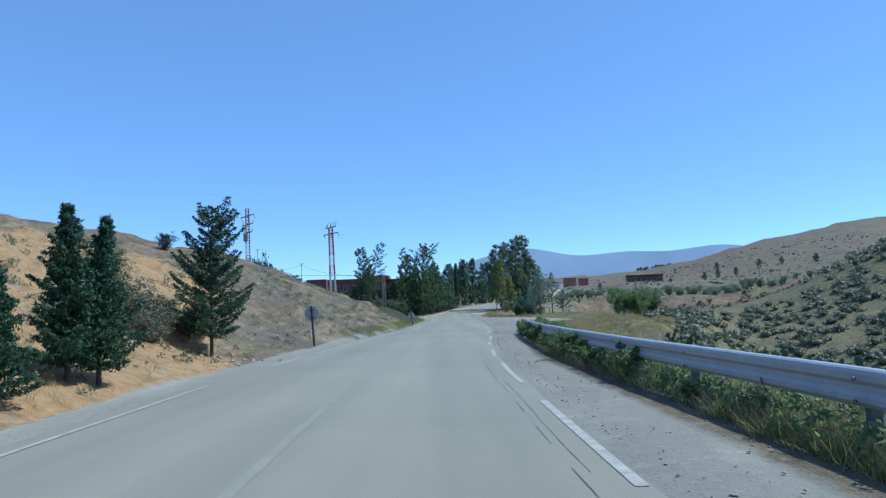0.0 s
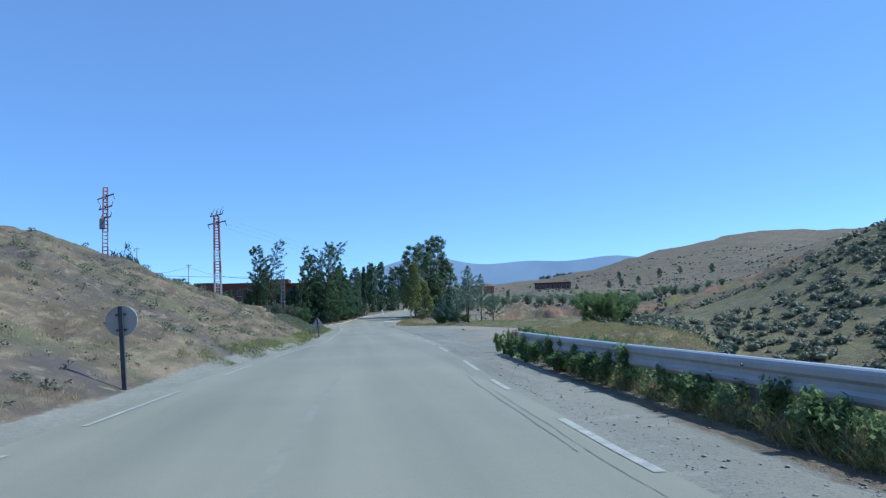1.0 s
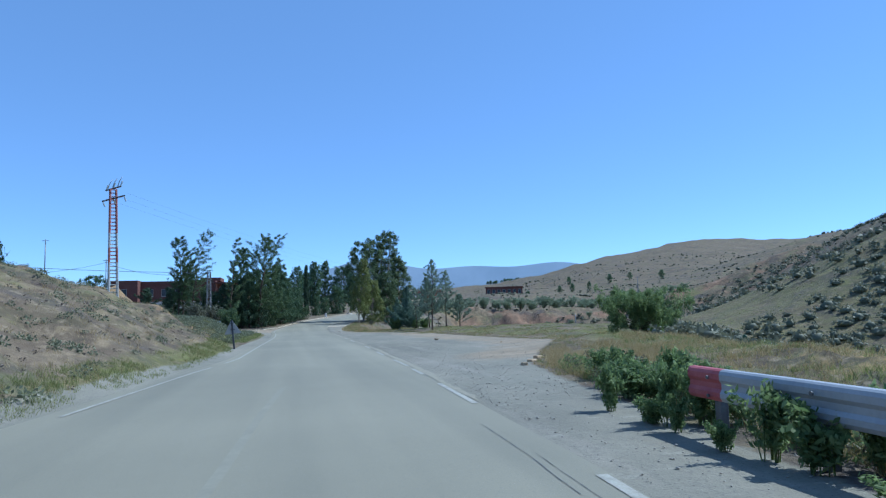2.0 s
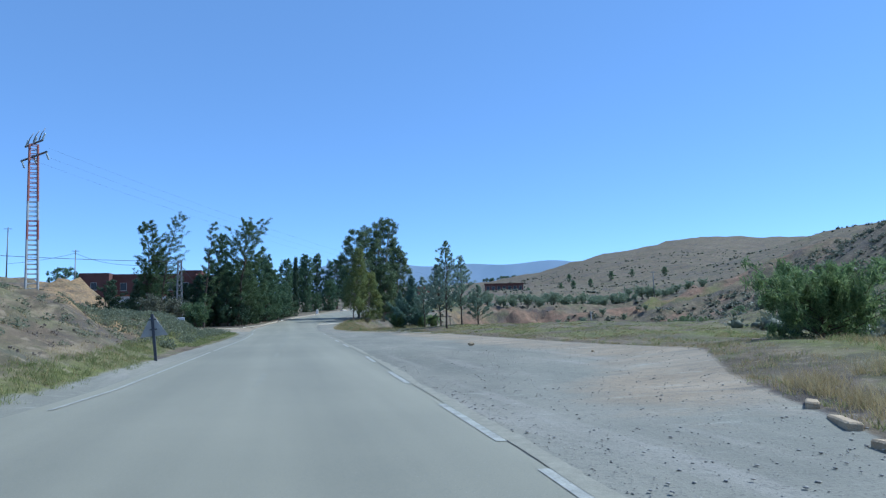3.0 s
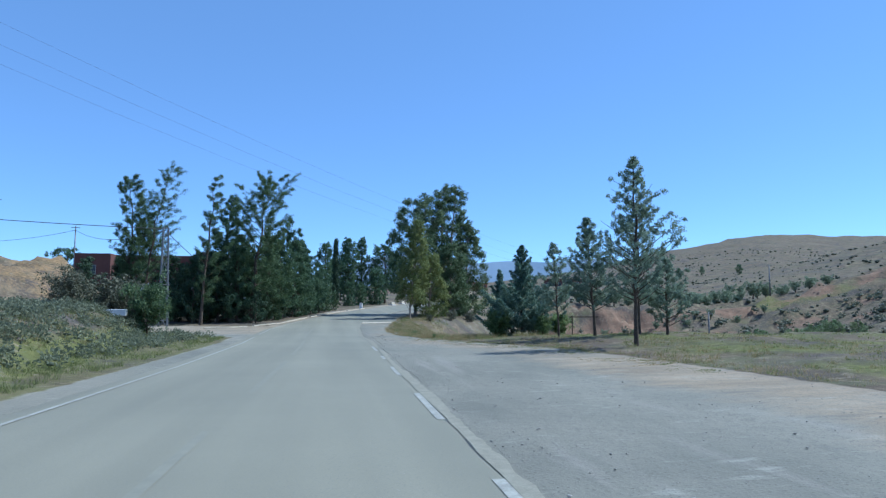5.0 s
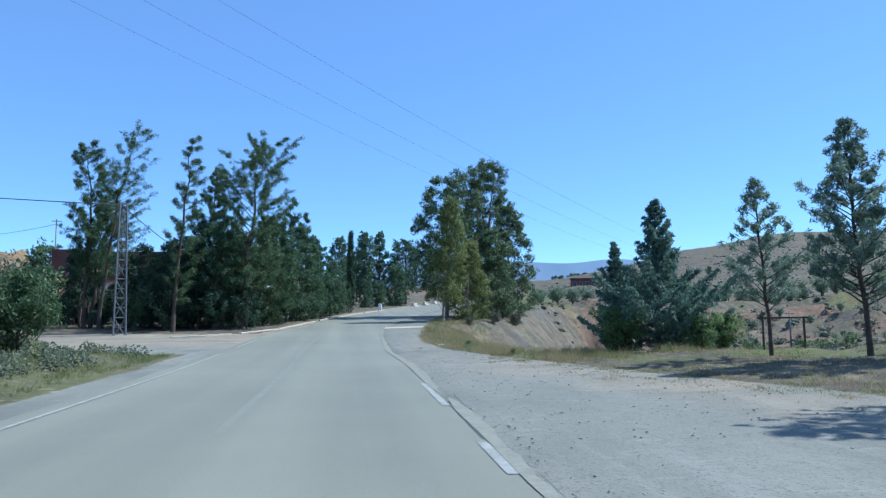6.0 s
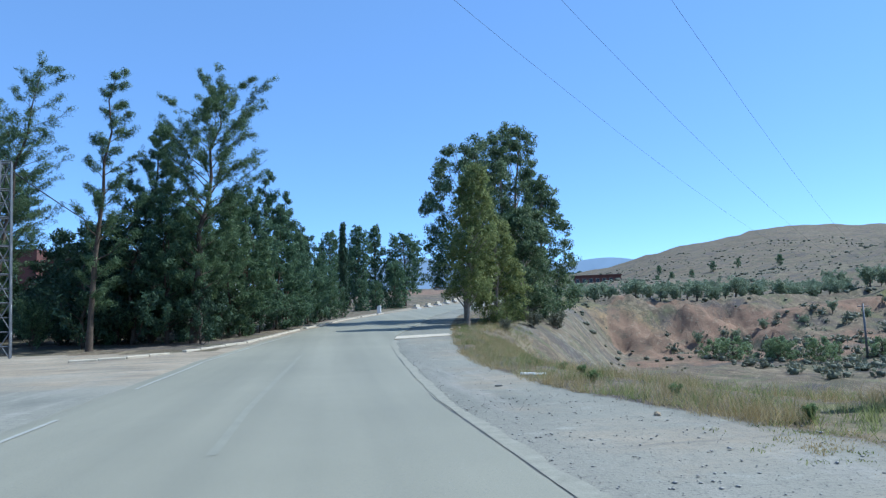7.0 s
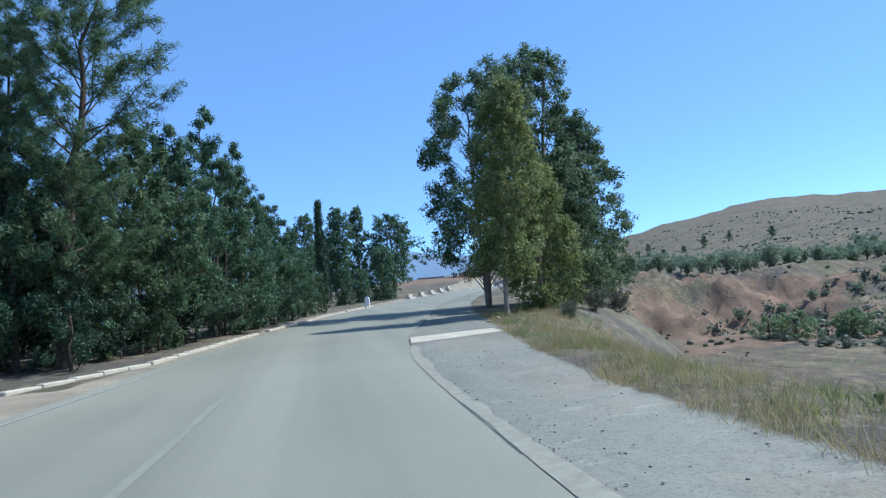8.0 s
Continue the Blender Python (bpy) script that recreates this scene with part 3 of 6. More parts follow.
def make_tree(name, seed, height, radius, trunk_r, profile, limbs, clumps, per, leaf, spread, droop, rise, m_leaf, m_bark,
              base=0.15, lean=(0, 0), twist=0.25, label="", category="tree", group="", stems=1, uneven=0.35, crown_label="", feather=0.0, wind=0.0):
    """A tapered, slightly crooked trunk with limbs, and a crown of many leaves along the limbs."""
    r = np.random.RandomState(seed)
    top = Vector((lean[0], lean[1], height))
    root = empty(name, Matrix(), label, category, group)
    tv, tq, cents = [], [], []
    for s in range(stems):
        off = Vector((r.uniform(-0.5, 0.5), r.uniform(-0.5, 0.5), 0)) * (radius * 0.5 if stems > 1 else 0)
        hs = height * (1 if s == 0 else r.uniform(0.65, 0.92))
        segs = 9
        wob = r.normal(0, twist, (segs + 1, 2))
        pts, rad = [], []
        for i in range(segs + 1):
            u = i / segs
            pts.append(Vector((top.x * u ** 1.3 + wob[i, 0] * u, top.y * u ** 1.3 + wob[i, 1] * u, hs * u)) + off * (0.4 + 0.6 * u))
            rad.append(trunk_r * (1.3 if i == 0 else 1) * (1 - u) ** 0.9 + 0.012)
        pts[0].z = -0.25
        v, q = tube_arrays(pts, rad, 8, len(tv))
        tv += v
        tq += q
        for i in range(limbs):
            u = base + (1 - base) * (i + r.uniform(0, 0.9)) / limbs
            k = min(int(u * segs), segs - 1)
            f = u * segs - k
            p0 = pts[k].lerp(pts[k + 1], f)
            az = i * 2.4 + r.uniform(-0.5, 0.5)
            w = (u - base) / (1 - base)
            ln = radius * profile(w) * r.uniform(1 - uneven, 1 + uneven)
            d = Vector((math.cos(az) + wind * 0.5, math.sin(az), rise * r.uniform(0.6, 1.4)))
            lp = [p0]
            for j in range(1, 4):
                g = j / 3
                lp.append(p0 + d * ln * g + Vector((r.normal(0, 0.06) * ln, r.normal(0, 0.06) * ln, (0.12 * g * g if droop >= 0 else -0.10 * g * g) * ln)))
            r0 = max(0.01, trunk_r * 0.34 * (1 - u) + 0.008)
            v, q = tube_arrays(lp, [r0, r0 * 0.7, r0 * 0.45, 0.006], 5, len(tv))
            tv += v
            tq += q
            for c in range(max(2, int(clumps * (0.4 + 0.9 * min(1.0, profile(w)))) if feather else clumps)):
                g = r.uniform(0.25, 1.05)
                k2 = min(int(g * 3), 2)
                cc = lp[k2].lerp(lp[k2 + 1], min(g * 3 - k2, 1.1))
                if feather:
                    tw = (d.normalized() + Vector(r.normal(0, 0.55, 3)) + Vector((wind, 0, 0.25))).normalized() * (feather * r.uniform(0.5, 1.2) * (1.2 - 0.5 * g) * (0.12 + 0.88 * min(1.0, profile(w))))
                    for h in (0.15, 0.45, 0.75, 1.0):
                        cents.append(np.array(cc + tw * h + Vector((wind * 0.25, 0, -0.12)) * feather * h * h))
                else:
                    cents.append(np.array(cc) + r.normal(0, 0.07, 3) * ln)
        for c in range(max(3, clumps // 2)):
            g = r.uniform(0, 0.9)
            cents.append(np.array(pts[-1].lerp(pts[-2], g)) + r.normal(0, 0.09 + 0.06 * g, 3) * radius)
    fast_mesh("trunk", [tuple(p) for p in tv], tq, m_bark, root)
    v, q = leaf_cloud(r, cents, spread, per, leaf[0], leaf[1], droop)
    v[:, 2] = np.maximum(v[:, 2], 0.03)
    fast_mesh("crown", v, q, m_leaf, root, crown_label)
    return root


def billow_tree(name, seed, height, radius, trunk_r, profile, billows, size, label, group, m_leaf, m_bark=None, base=0.15, lean=(0, 0), stems=1, puffs=15, per=26, leaf=(0.21, 0.085), droop=-0.5, hang=0.8):
    """A gum: forking limbs that each end in a rounded billow of hanging leaves, with gaps between the billows."""
    r = np.random.RandomState(seed)
    root = empty(name, Matrix(), label, "tree", group)
    tv, tq, cents = [], [], []
    def branch(pts, radii, sides=6):
        v, q = tube_arrays(pts, radii, sides, len(tv))
        tv.extend(v)
        tq.extend(q)
    trunks = []
    for s in range(stems):
        a = 2 * math.pi * s / max(stems, 1) + seed
        off = Vector((math.cos(a), math.sin(a), 0)) * (0.28 * radius if stems > 1 else 0)
        wob = r.normal(0, 0.10, (8, 2))
        line = [Vector((lean[0] * u ** 1.4, lean[1] * u ** 1.4, height * 0.94 * u)) + off * u + Vector((wob[i, 0], wob[i, 1], 0)) * u for i, u in enumerate(np.linspace(0, 1, 8))]
        line[0].z = -0.3
        branch(line, [trunk_r * (1.25 if i == 0 else 1) * (1 - i / 7.4) + 0.015 for i in range(8)], 8)
        trunks.append(line)
    for i in range(billows):
        w = (i + r.uniform(0, 1)) / billows
        u = base + (1 - base) * w
        az = i * 2.39996 + r.uniform(-0.5, 0.5)
        out = radius * profile(w) * math.sqrt(r.uniform(0.12, 1.0))
        line = trunks[i % stems]
        s = size * r.uniform(0.7, 1.35) * (1.1 - 0.45 * w)
        k = min(u * 7, 6.99)
        mid_ = line[int(k)].lerp(line[int(k) + 1], k - int(k))
        c = Vector((mid_.x + out * math.cos(az), mid_.y + out * math.sin(az), height * u - 0.4 * s))
        low = max(0.5, k - 7 * (0.08 + 0.22 * out / max(height * 0.4, 0.1)))
        p0 = line[int(low)].lerp(line[min(int(low) + 1, 7)], low - int(low))
        r0 = 0.012 + 0.2 * trunk_r * (1 - 0.6 * w)
        branch([p0, p0.lerp(c, 0.5) + Vector((0, 0, 0.12 * out)), c], [r0, r0 * 0.65, 0.01], 5)
        n = puffs + int(4 * r.uniform(0, 1))
        d = unit(r.normal(0, 1, (n, 3)))
        p = np.array(c) + d * s * np.array([1, 1, hang]) * r.uniform(0.3, 1.0, (n, 1))
        p[:, 2] -= 0.18 * s * np.abs(d[:, 0])
        cents.extend(p)
    fast_mesh("trunk", [tuple(p) for p in tv], tq, m_bark or M_GUMBARK, root)
    sp = size * 0.20
    v, q = leaf_cloud(r, cents, (sp, sp, sp * 0.9), per, leaf[0], leaf[1], droop)
    v[:, 2] = np.maximum(v[:, 2], 0.03)
    fast_mesh("crown", v, q, m_leaf, root)
    return root


ball = lambda w: math.sqrt(max(0.05, 1 - (1.7 * w - 0.75) ** 2))
spire = lambda w: min(1.0, 0.35 + 2.2 * w) * (1.08 - w) ** 0.7
tall = lambda w: min(1.0, 0.5 + 1.5 * w) * (1.15 - w) ** 0.55


def stand(ob, x, y, turn=0.0, size=1.0, wide=None):
    ob.matrix_world = Matrix.Translation((x, y, float(land(x, y)))) @ Matrix.Rotation(turn, 4, "Z") @ Matrix.Diagonal((wide or size, wide or size, size, 1))
    return ob


def again(ob, x, y, turn=0.0, size=1.0, wide=None, label=""):
    c = copy_thing(ob, Matrix())
    if label:
        c["label"] = label
    return stand(c, x, y, turn, size, wide)


# roadside cedars below the bank
def cedar(seed, height, radius, trunk_r, profile, limbs, label, bare=0.12, lean=(0, 0), fork=0.0, spray=0.05, group="roadside cedars", name="cedar_tree", needles=M_CEDAR, per=6, gap=0.075):
    """A conifer with a straight leader and upswept limbs, each edged with needled side twigs."""
    r = np.random.RandomState(seed)
    root = empty(name, Matrix(), label, "tree", group)
    axis = lambda u: Vector((lean[0] * u ** 3, lean[1] * u ** 3, height * u)) + Vector((0.03 * math.sin(5 * u + seed), 0.03 * math.cos(4 * u), 0)) * u
    tv, tq, cents = [], [], []
    def branch(pts, radii, sides=5):
        v, q = tube_arrays(pts, radii, sides, len(tv))
        tv.extend(v)
        tq.extend(q)
    stem = [axis(u) for u in np.linspace(0, 1, 12)]
    stem[0].z = -0.2
    branch(stem, [trunk_r * (1 - i / 11.5) + 0.006 for i in range(12)], 8)
    if fork:
        branch([axis(0.72), axis(0.82) + Vector((fork * 0.8, 0.05, 0)), axis(0.97) + Vector((fork * 1.1, 0.08, 0.02))], [0.02, 0.014, 0.005])
    for i in range(limbs):
        w = (i + r.uniform(0, 1)) / limbs
        u = bare + (0.985 - bare) * w
        p0 = axis(u)
        if fork and u > 0.76 and i % 2:
            p0 = p0 + Vector((fork, 0.06, 0))
        az = i * 2.39996 + r.uniform(-0.4, 0.4)
        ln = radius * profile(w) * r.uniform(0.48, 1.25)
        up = 0.12 + 0.55 * w + r.uniform(-0.12, 0.15)
        flat = Vector((math.cos(az), math.sin(az), 0))
        curl = r.uniform(0.05, 0.35)
        at = lambda g: p0 + flat * ln * g * (1 - 0.12 * g) + Vector((0, 0, ln * (up * g + curl * g * g * (1.0 if w < 0.8 else 0.2))))
        branch([at(g) for g in (0, 0.35, 0.7, 1.0)], [0.014 * (1.1 - w) + 0.004, 0.009, 0.006, 0.003], 4)
        side = Vector((-flat.y, flat.x, 0))
        n = max(4, int(ln / gap))
        for j in range(n):
            g = 0.12 + 0.9 * (j + r.uniform(0, 0.8)) / n
            c = at(min(g, 1.0))
            cents.append(tuple(c))
            for sgn in (-1, 1):
                tw = 0.34 * ln * (1.08 - g) * r.uniform(0.5, 1.2) + 0.03
                for h in (0.5, 1.0):
                    cents.append(tuple(c + (side * sgn * 0.9 + flat * 0.5) * tw * h + Vector((0, 0, r.uniform(-0.25, 0.15) * tw))))
    for k in range(8):
        cents.append(tuple(axis(0.93 + 0.01 * k)))
    fast_mesh("trunk", [tuple(p) for p in tv], tq, M_BARK, root)
    v, q = leaf_cloud(r, cents, (spray * 0.62, spray * 0.62, spray * 0.42), per, spray * 1.8, spray * 0.52, 0.45)
    fast_mesh("crown", v, q, needles, root)
    return root


ragged = lambda w: min(1.0, 0.72 + 2.0 * w) * (1.0 - 0.62 * w)
taper = lambda w: min(1.0, 0.75 + 3 * w) * (1.03 - 0.95 * w)
stand(cedar(11, 5.1, 1.6, 0.06, ragged, 120, "dark green cedar with a crooked forked top and bare trunk base", 0.12, (-0.12, 0), 0.42), -8.2, 24.0)
stand(cedar(12, 3.3, 0.98, 0.045, taper, 120, "slender dark green young cedar on the ochre bank", 0.08), -7.05, 12.8)
stand(cedar(13, 3.25, 0.85, 0.045, taper, 110, "slender cedar with a drooping tip beside its twin", 0.08, (0.2, 0)), -6.75, 13.35)
stand(cedar(14, 2.1, 0.85, 0.05, taper, 80, "small dark cedar at the foot of the bank", 0.04), -6.95, 10.5)

# casuarinas beside the side track
CASU = dict(profile=tall, limbs=38, clumps=12, per=17, leaf=(0.22, 0.026), droop=0.1, rise=0.7, m_leaf=M_CASU, m_bark=M_BARK, spread=(0.11, 0.11, 0.10), feather=0.85, wind=0.35, group="casuarinas by the track")
tuft = lambda w: float(np.interp(w, (0, 0.3, 0.6, 0.85, 1), (0.7, 0.65, 1.0, 0.8, 0.35)))
stand(make_tree("casuarina_tree", 21, 13.8, 2.2, 0.15, base=0.26, lean=(0.5, 0), label="tall casuarina with dark wispy foliage on a bare trunk", **{**CASU, "stems": 2, "limbs": 40, "per": 19}), -16.8, 141)
stand(make_tree("casuarina_tree", 22, 14.2, 2.3, 0.12, base=0.26, lean=(1.8, 0), label="thin sparse casuarina with a leaning bare trunk", **{**CASU, "per": 11, "limbs": 46, "clumps": 10}), -15.0, 138)
stand(make_tree("casuarina_tree", 23, 13.4, 1.6, 0.13, base=0.12, lean=(1.1, 0), twist=0.12, label="slim casuarina with a bent wispy tip", **{**CASU, "profile": spire, "per": 11, "feather": 0.6, "wind": 0.55}), -9.0, 134.2)
stand(make_tree("casuarina_tree", 24, 13.2, 2.9, 0.2, base=0.15, lean=(1.2, 0), label="broad dark casuarina with open tufted top", **{**CASU, "profile": tuft, "per": 20, "limbs": 62, "feather": 0.9, "wind": 0.25}), -5.0, 137.6)
stand(make_tree("casuarina_tree", 25, 12.2, 2.3, 0.16, base=0.12, label="upright casuarina with a dense dark crown", **{**CASU, "profile": spire, "per": 22, "limbs": 62, "m_leaf": M_HEDGE}), -8.0, 141.5)
skirt = lambda w: float(np.interp(w, (0, 0.08, 0.4, 0.75, 1), (0.9, 1.0, 0.85, 0.42, 0.06)))
UNDER = dict(profile=lambda w: float(np.interp(w, (0, 0.5, 1), (1.0, 0.85, 0.2))), limbs=26, clumps=5, per=10, leaf=(0.2, 0.065), spread=(0.14, 0.14, 0.14), droop=0.3, rise=0.4, m_leaf=M_CYPRESS, m_bark=M_BARK, base=0.0, feather=0.5)
HEDGE = dict(limbs=52, clumps=7, per=12, leaf=(0.23, 0.07), spread=(0.16, 0.16, 0.17), droop=0.3, rise=0.42, m_leaf=M_HEDGE, m_bark=M_BARK, base=0.0, feather=0.6, wind=0.1, group="trees along the kerb")
hedge_a = stand(make_tree("roadside_tree", 31, 9.9, 2.5, 0.08, profile=skirt, label="dense dark evergreen tree leafy down to the kerb", **{**HEDGE, "stems": 2, "limbs": 32}), -6.3, 137.5, 0, 0.8)
hedge_b = stand(make_tree("roadside_tree", 32, 8.8, 2.3, 0.07, profile=skirt, label="dense evergreen tree with ragged top behind the kerb", **{**HEDGE, "m_leaf": M_CASU}), -4.0, 142.6)
hedge_c = stand(make_tree("roadside_tree", 33, 11.4, 2.6, 0.08, profile=skirt, label="tall evergreen tree with several thin tops", **{**HEDGE, "stems": 3, "limbs": 26}), -2.0, 149.8)
for src, x, y, turn, size in ((hedge_a, -3.0, 145.8, 2.0, 0.95), (hedge_c, -1.2, 154.0, 1.1, 0.92), (hedge_a, 0.0, 158, 0.5, 0.82), (hedge_a, 0.9, 162.5, 3.0, 0.64), (hedge_b, 1.8, 167, 4.0, 0.45), (hedge_b, 3.0, 172, 0.4, 0.3),
                             (hedge_b, -9.0, 138.6, 2.7, 0.62), (hedge_b, -7.0, 147, 4.2, 1.0), (hedge_a, -4.5, 152, 1.7, 1.0), (hedge_b, -5.2, 140.2, 0.6, 0.8)):
    again(src, x, y, turn, size)

# gum trees on the inside of the bend
GUMS = "gum trees at the bend"
plume = lambda w: float(np.interp(w, (0, 0.15, 0.45, 0.75, 1), (0.75, 1.0, 0.95, 0.7, 0.22)))
crest = lambda w: float(np.interp(w, (0, 0.2, 0.5, 0.8, 1), (0.55, 0.9, 1.0, 0.75, 0.3)))
stand(billow_tree("gum_tree", 41, 16.7, 3.3, 0.24, plume, 96, 1.0, "large billowing gum tree with grey-green hanging leaves", GUMS, M_GUM, base=0.16, lean=(0.6, 0), stems=2), 16.8, 156.5)
stand(billow_tree("gum_tree", 46, 14.9, 4.1, 0.14, crest, 100, 1.0, "large gum tree with loose hanging foliage over the road", GUMS, M_GUM, base=0.2, lean=(0.4, 0), stems=2), 12.9, 155.5)
stand(billow_tree("gum_tree", 42, 11.9, 2.7, 0.16, plume, 66, 0.9, "broad gum tree with bright green foliage", GUMS, M_GUM, base=0.06, lean=(0.2, 0)), 19.3, 155.0)
stand(billow_tree("gum_tree", 43, 10.9, 1.7, 0.09, plume, 70, 0.68, "slender pale-trunked gum tree with yellowish leaves at the road", GUMS, M_GUMYELLOW, base=0.22, lean=(0.9, 0), leaf=(0.17, 0.07)), 10.9, 144.4)
stand(billow_tree("gum_tree", 44, 7.2, 1.9, 0.08, crest, 56, 0.68, "low bushy gum tree with yellow-green leaves", GUMS, M_GUMYELLOW, base=0.06, lean=(0.3, 0), leaf=(0.17, 0.07)), 13.4, 146.8)
stand(billow_tree("gum_tree", 45, 8.8, 2.4, 0.12, crest, 64, 0.85, "dark dense gum sapling under taller gums", GUMS, M_GUM, base=0.05), 16.6, 150.8)

# trees beyond the bend
BEYOND = "trees beyond the bend"
stand(make_tree("cypress_tree", 51, 11.4, 0.75, 0.15, profile=lambda w: min(1.0, 0.6 + 2 * w) * (1.06 - w) ** 0.6, limbs=70, clumps=8, per=26, leaf=(0.24, 0.07), spread=(0.16, 0.16, 0.3), droop=0.8, rise=1.3, m_leaf=M_CYPRESS, m_bark=M_BARK, base=0.03, twist=0.04, label="dark narrow columnar cypress", group=BEYOND), 3.4, 190)
far_a = stand(billow_tree("far_tree", 52, 13.6, 2.2, 0.22, crest, 60, 1.05, "tall dark gum tree beyond the bend", BEYOND, M_HEDGE, M_BARK, base=0.2, puffs=10, per=10, leaf=(0.4, 0.17)), 6.2, 214)
far_b = stand(billow_tree("far_tree", 53, 14.0, 1.9, 0.2, plume, 64, 0.85, "tall dark pointed tree beyond the bend", BEYOND, M_HEDGE, M_BARK, base=0.1, puffs=10, per=10, leaf=(0.38, 0.15)), 9.1, 217)
far_c = stand(billow_tree("far_tree", 54, 12.4, 3.6, 0.24, lambda w: float(np.interp(w, (0, 0.3, 0.75, 1), (0.6, 0.9, 1.0, 0.4))), 76, 1.15, "broad dark gum tree with a billowing crown beyond the bend", BEYOND, M_HEDGE, M_BARK, base=0.28, puffs=10, per=10, leaf=(0.42, 0.17)), 14.0, 216)
far_d = stand(billow_tree("far_tree", 55, 7.2, 2.1, 0.14, crest, 56, 0.85, "dense dark green round tree beyond the bend", BEYOND, M_HEDGE, M_BARK, base=0.03, puffs=10, per=11, leaf=(0.34, 0.13)), 11.4, 206)
for src, x, y, turn, size in ((far_a, 1.6, 208, 2.0, 0.9), (far_b, -3.0, 213, 4.0, 0.92), (far_a, -8.5, 208, 1.0, 0.85), (far_d, 8.2, 202, 2.0, 0.6), (far_d, 5.8, 196, 4.0, 0.62), (far_c, 5.0, 232, 1.4, 0.9), (far_d, 1.0, 192, 0.5, 0.9)):
    again(src, x, y, turn, size)

# trees at the edge of the gravel lot
skirted = lambda w: float(np.interp(w, (0, 0.12, 0.32, 0.45, 0.75, 1), (0.9, 1.0, 0.8, 0.42, 0.26, 0.05)))
stand(cedar(61, 5.05, 2.55, 0.08, skirted, 84, "blue-green conifer branching to the ground", 0.01, (0, 0), 0, 0.085, "trees at the gravel lot", "conifer", M_FIR, 7, 0.1), 12.8, 107.3)
stand(cedar(62, 3.9, 1.0, 0.06, skirted, 60, "smaller conifer beside a taller one", 0.02, (0.05, 0), 0, 0.08, "trees at the gravel lot", "conifer", M_FIR, 7, 0.1), 11.85, 108.6)
LOT = "trees at the gravel lot"
YOUNG = dict(clumps=5, per=9, leaf=(0.13, 0.03), spread=(0.06, 0.06, 0.055), droop=0.35, rise=0.6, m_bark=M_BARK, group=LOT, twist=0.06, uneven=0.4, wind=0.1, m_leaf=M_HAZY)
open_cone = lambda w: float(np.interp(w, (0, 0.15, 0.5, 0.8, 1), (0.8, 1.0, 0.66, 0.3, 0.06)))
stand(make_tree("young_tree", 63, 4.4, 0.95, 0.04, profile=open_cone, limbs=44, base=0.24, lean=(-0.25, 0), feather=0.3, label="sparse young tree with a thin bare trunk", **YOUNG), 12.85, 101.3)
stand(make_tree("young_tree", 64, 5.2, 1.15, 0.055, profile=open_cone, limbs=84, base=0.2, lean=(-0.35, 0), feather=0.36, label="leafy young tree with a bare lower trunk", **{**YOUNG, "per": 12}), 13.8, 99.2)
stand(make_tree("young_tree", 65, 6.6, 1.5, 0.065, profile=open_cone, limbs=84, base=0.22, lean=(0.1, 0), feather=0.4, label="tall grey-green tree with layered feathery branches", **{**YOUNG, "per": 10}), 12.8, 93.0)
stand(make_tree("young_tree", 66, 5.7, 1.1, 0.055, profile=open_cone, limbs=64, base=0.2, feather=0.32, label="slender grey-green tree with a pointed top", **YOUNG), 15.3, 98.0)
stand(make_tree("young_tree", 67, 3.3, 1.2, 0.05, profile=open_cone, limbs=50, base=0.1, feather=0.36, label="bushy young tree beside a slender one", **{**YOUNG, "per": 12}), 16.9, 98.6)

# shrubs
SHRUB = dict(profile=ball, limbs=18, clumps=7, per=15, leaf=(0.17, 0.07), spread=(0.16, 0.16, 0.14), droop=0.35, rise=0.6, m_bark=M_BARK, base=0.02, category="shrub", stems=2, twist=0.1)
bush = stand(make_tree("shrub", 71, 2.0, 1.25, 0.05, m_leaf=M_CASU, label="green bushy shrub beside the side track", **{**SHRUB, "limbs": 30, "per": 30, "leaf": (0.17, 0.06), "uneven": 0.45, "base": 0.12, "stems": 1, "rise": 0.7}), -6.8, 107.0, 4.0, 1.0, 0.9)
dark_shrub = stand(make_tree("shrub", 72, 2.0, 1.2, 0.05, m_leaf=M_CYPRESS, label="dark dense shrub before the house", **SHRUB), -19.0, 152, 0, 0.9)
round_shrub = stand(billow_tree("shrub", 77, 4.4, 3.0, 0.14, lambda w: math.sqrt(max(0.08, 1 - (1.5 * w - 0.55) ** 2)), 44, 0.8, "large dark rounded shrub on the ochre knoll", "", M_HEDGE, M_BARK, base=0.08, puffs=9, per=12, leaf=(0.3, 0.12)), -45.2, 205.0, 0, 1.2, 1.2)
round_shrub.location.z = max(8.2, round_shrub.location.z - 1.2)
leafy = stand(make_tree("shrub", 74, 2.1, 1.0, 0.05, m_leaf=M_SHRUB, label="broad-leaved bright green shrub beside the conifers", **{**SHRUB, "limbs": 24, "per": 18}), 13.6, 106.0, 0, 0.45)
light_shrub = stand(make_tree("shrub", 73, 1.9, 1.3, 0.05, m_leaf=M_SCRUB, label="grey-green bushy shrub beside the side track", **SHRUB), -8.6, 107.5, 0, 0.85)
again(light_shrub, -10.2, 106.2, 2.0, 0.8)
TAMARISK = dict(profile=lambda w: float(np.interp(w, (0, 0.3, 0.7, 1), (0.9, 1.0, 0.85, 0.45))), limbs=60, clumps=7, per=15, leaf=(0.17, 0.032), spread=(0.09, 0.09, 0.12), droop=0.9, rise=0.45, m_leaf=M_SHRUB, m_bark=M_BARK, base=0.0, category="shrub", twist=0.1, feather=0.42, wind=0.1)
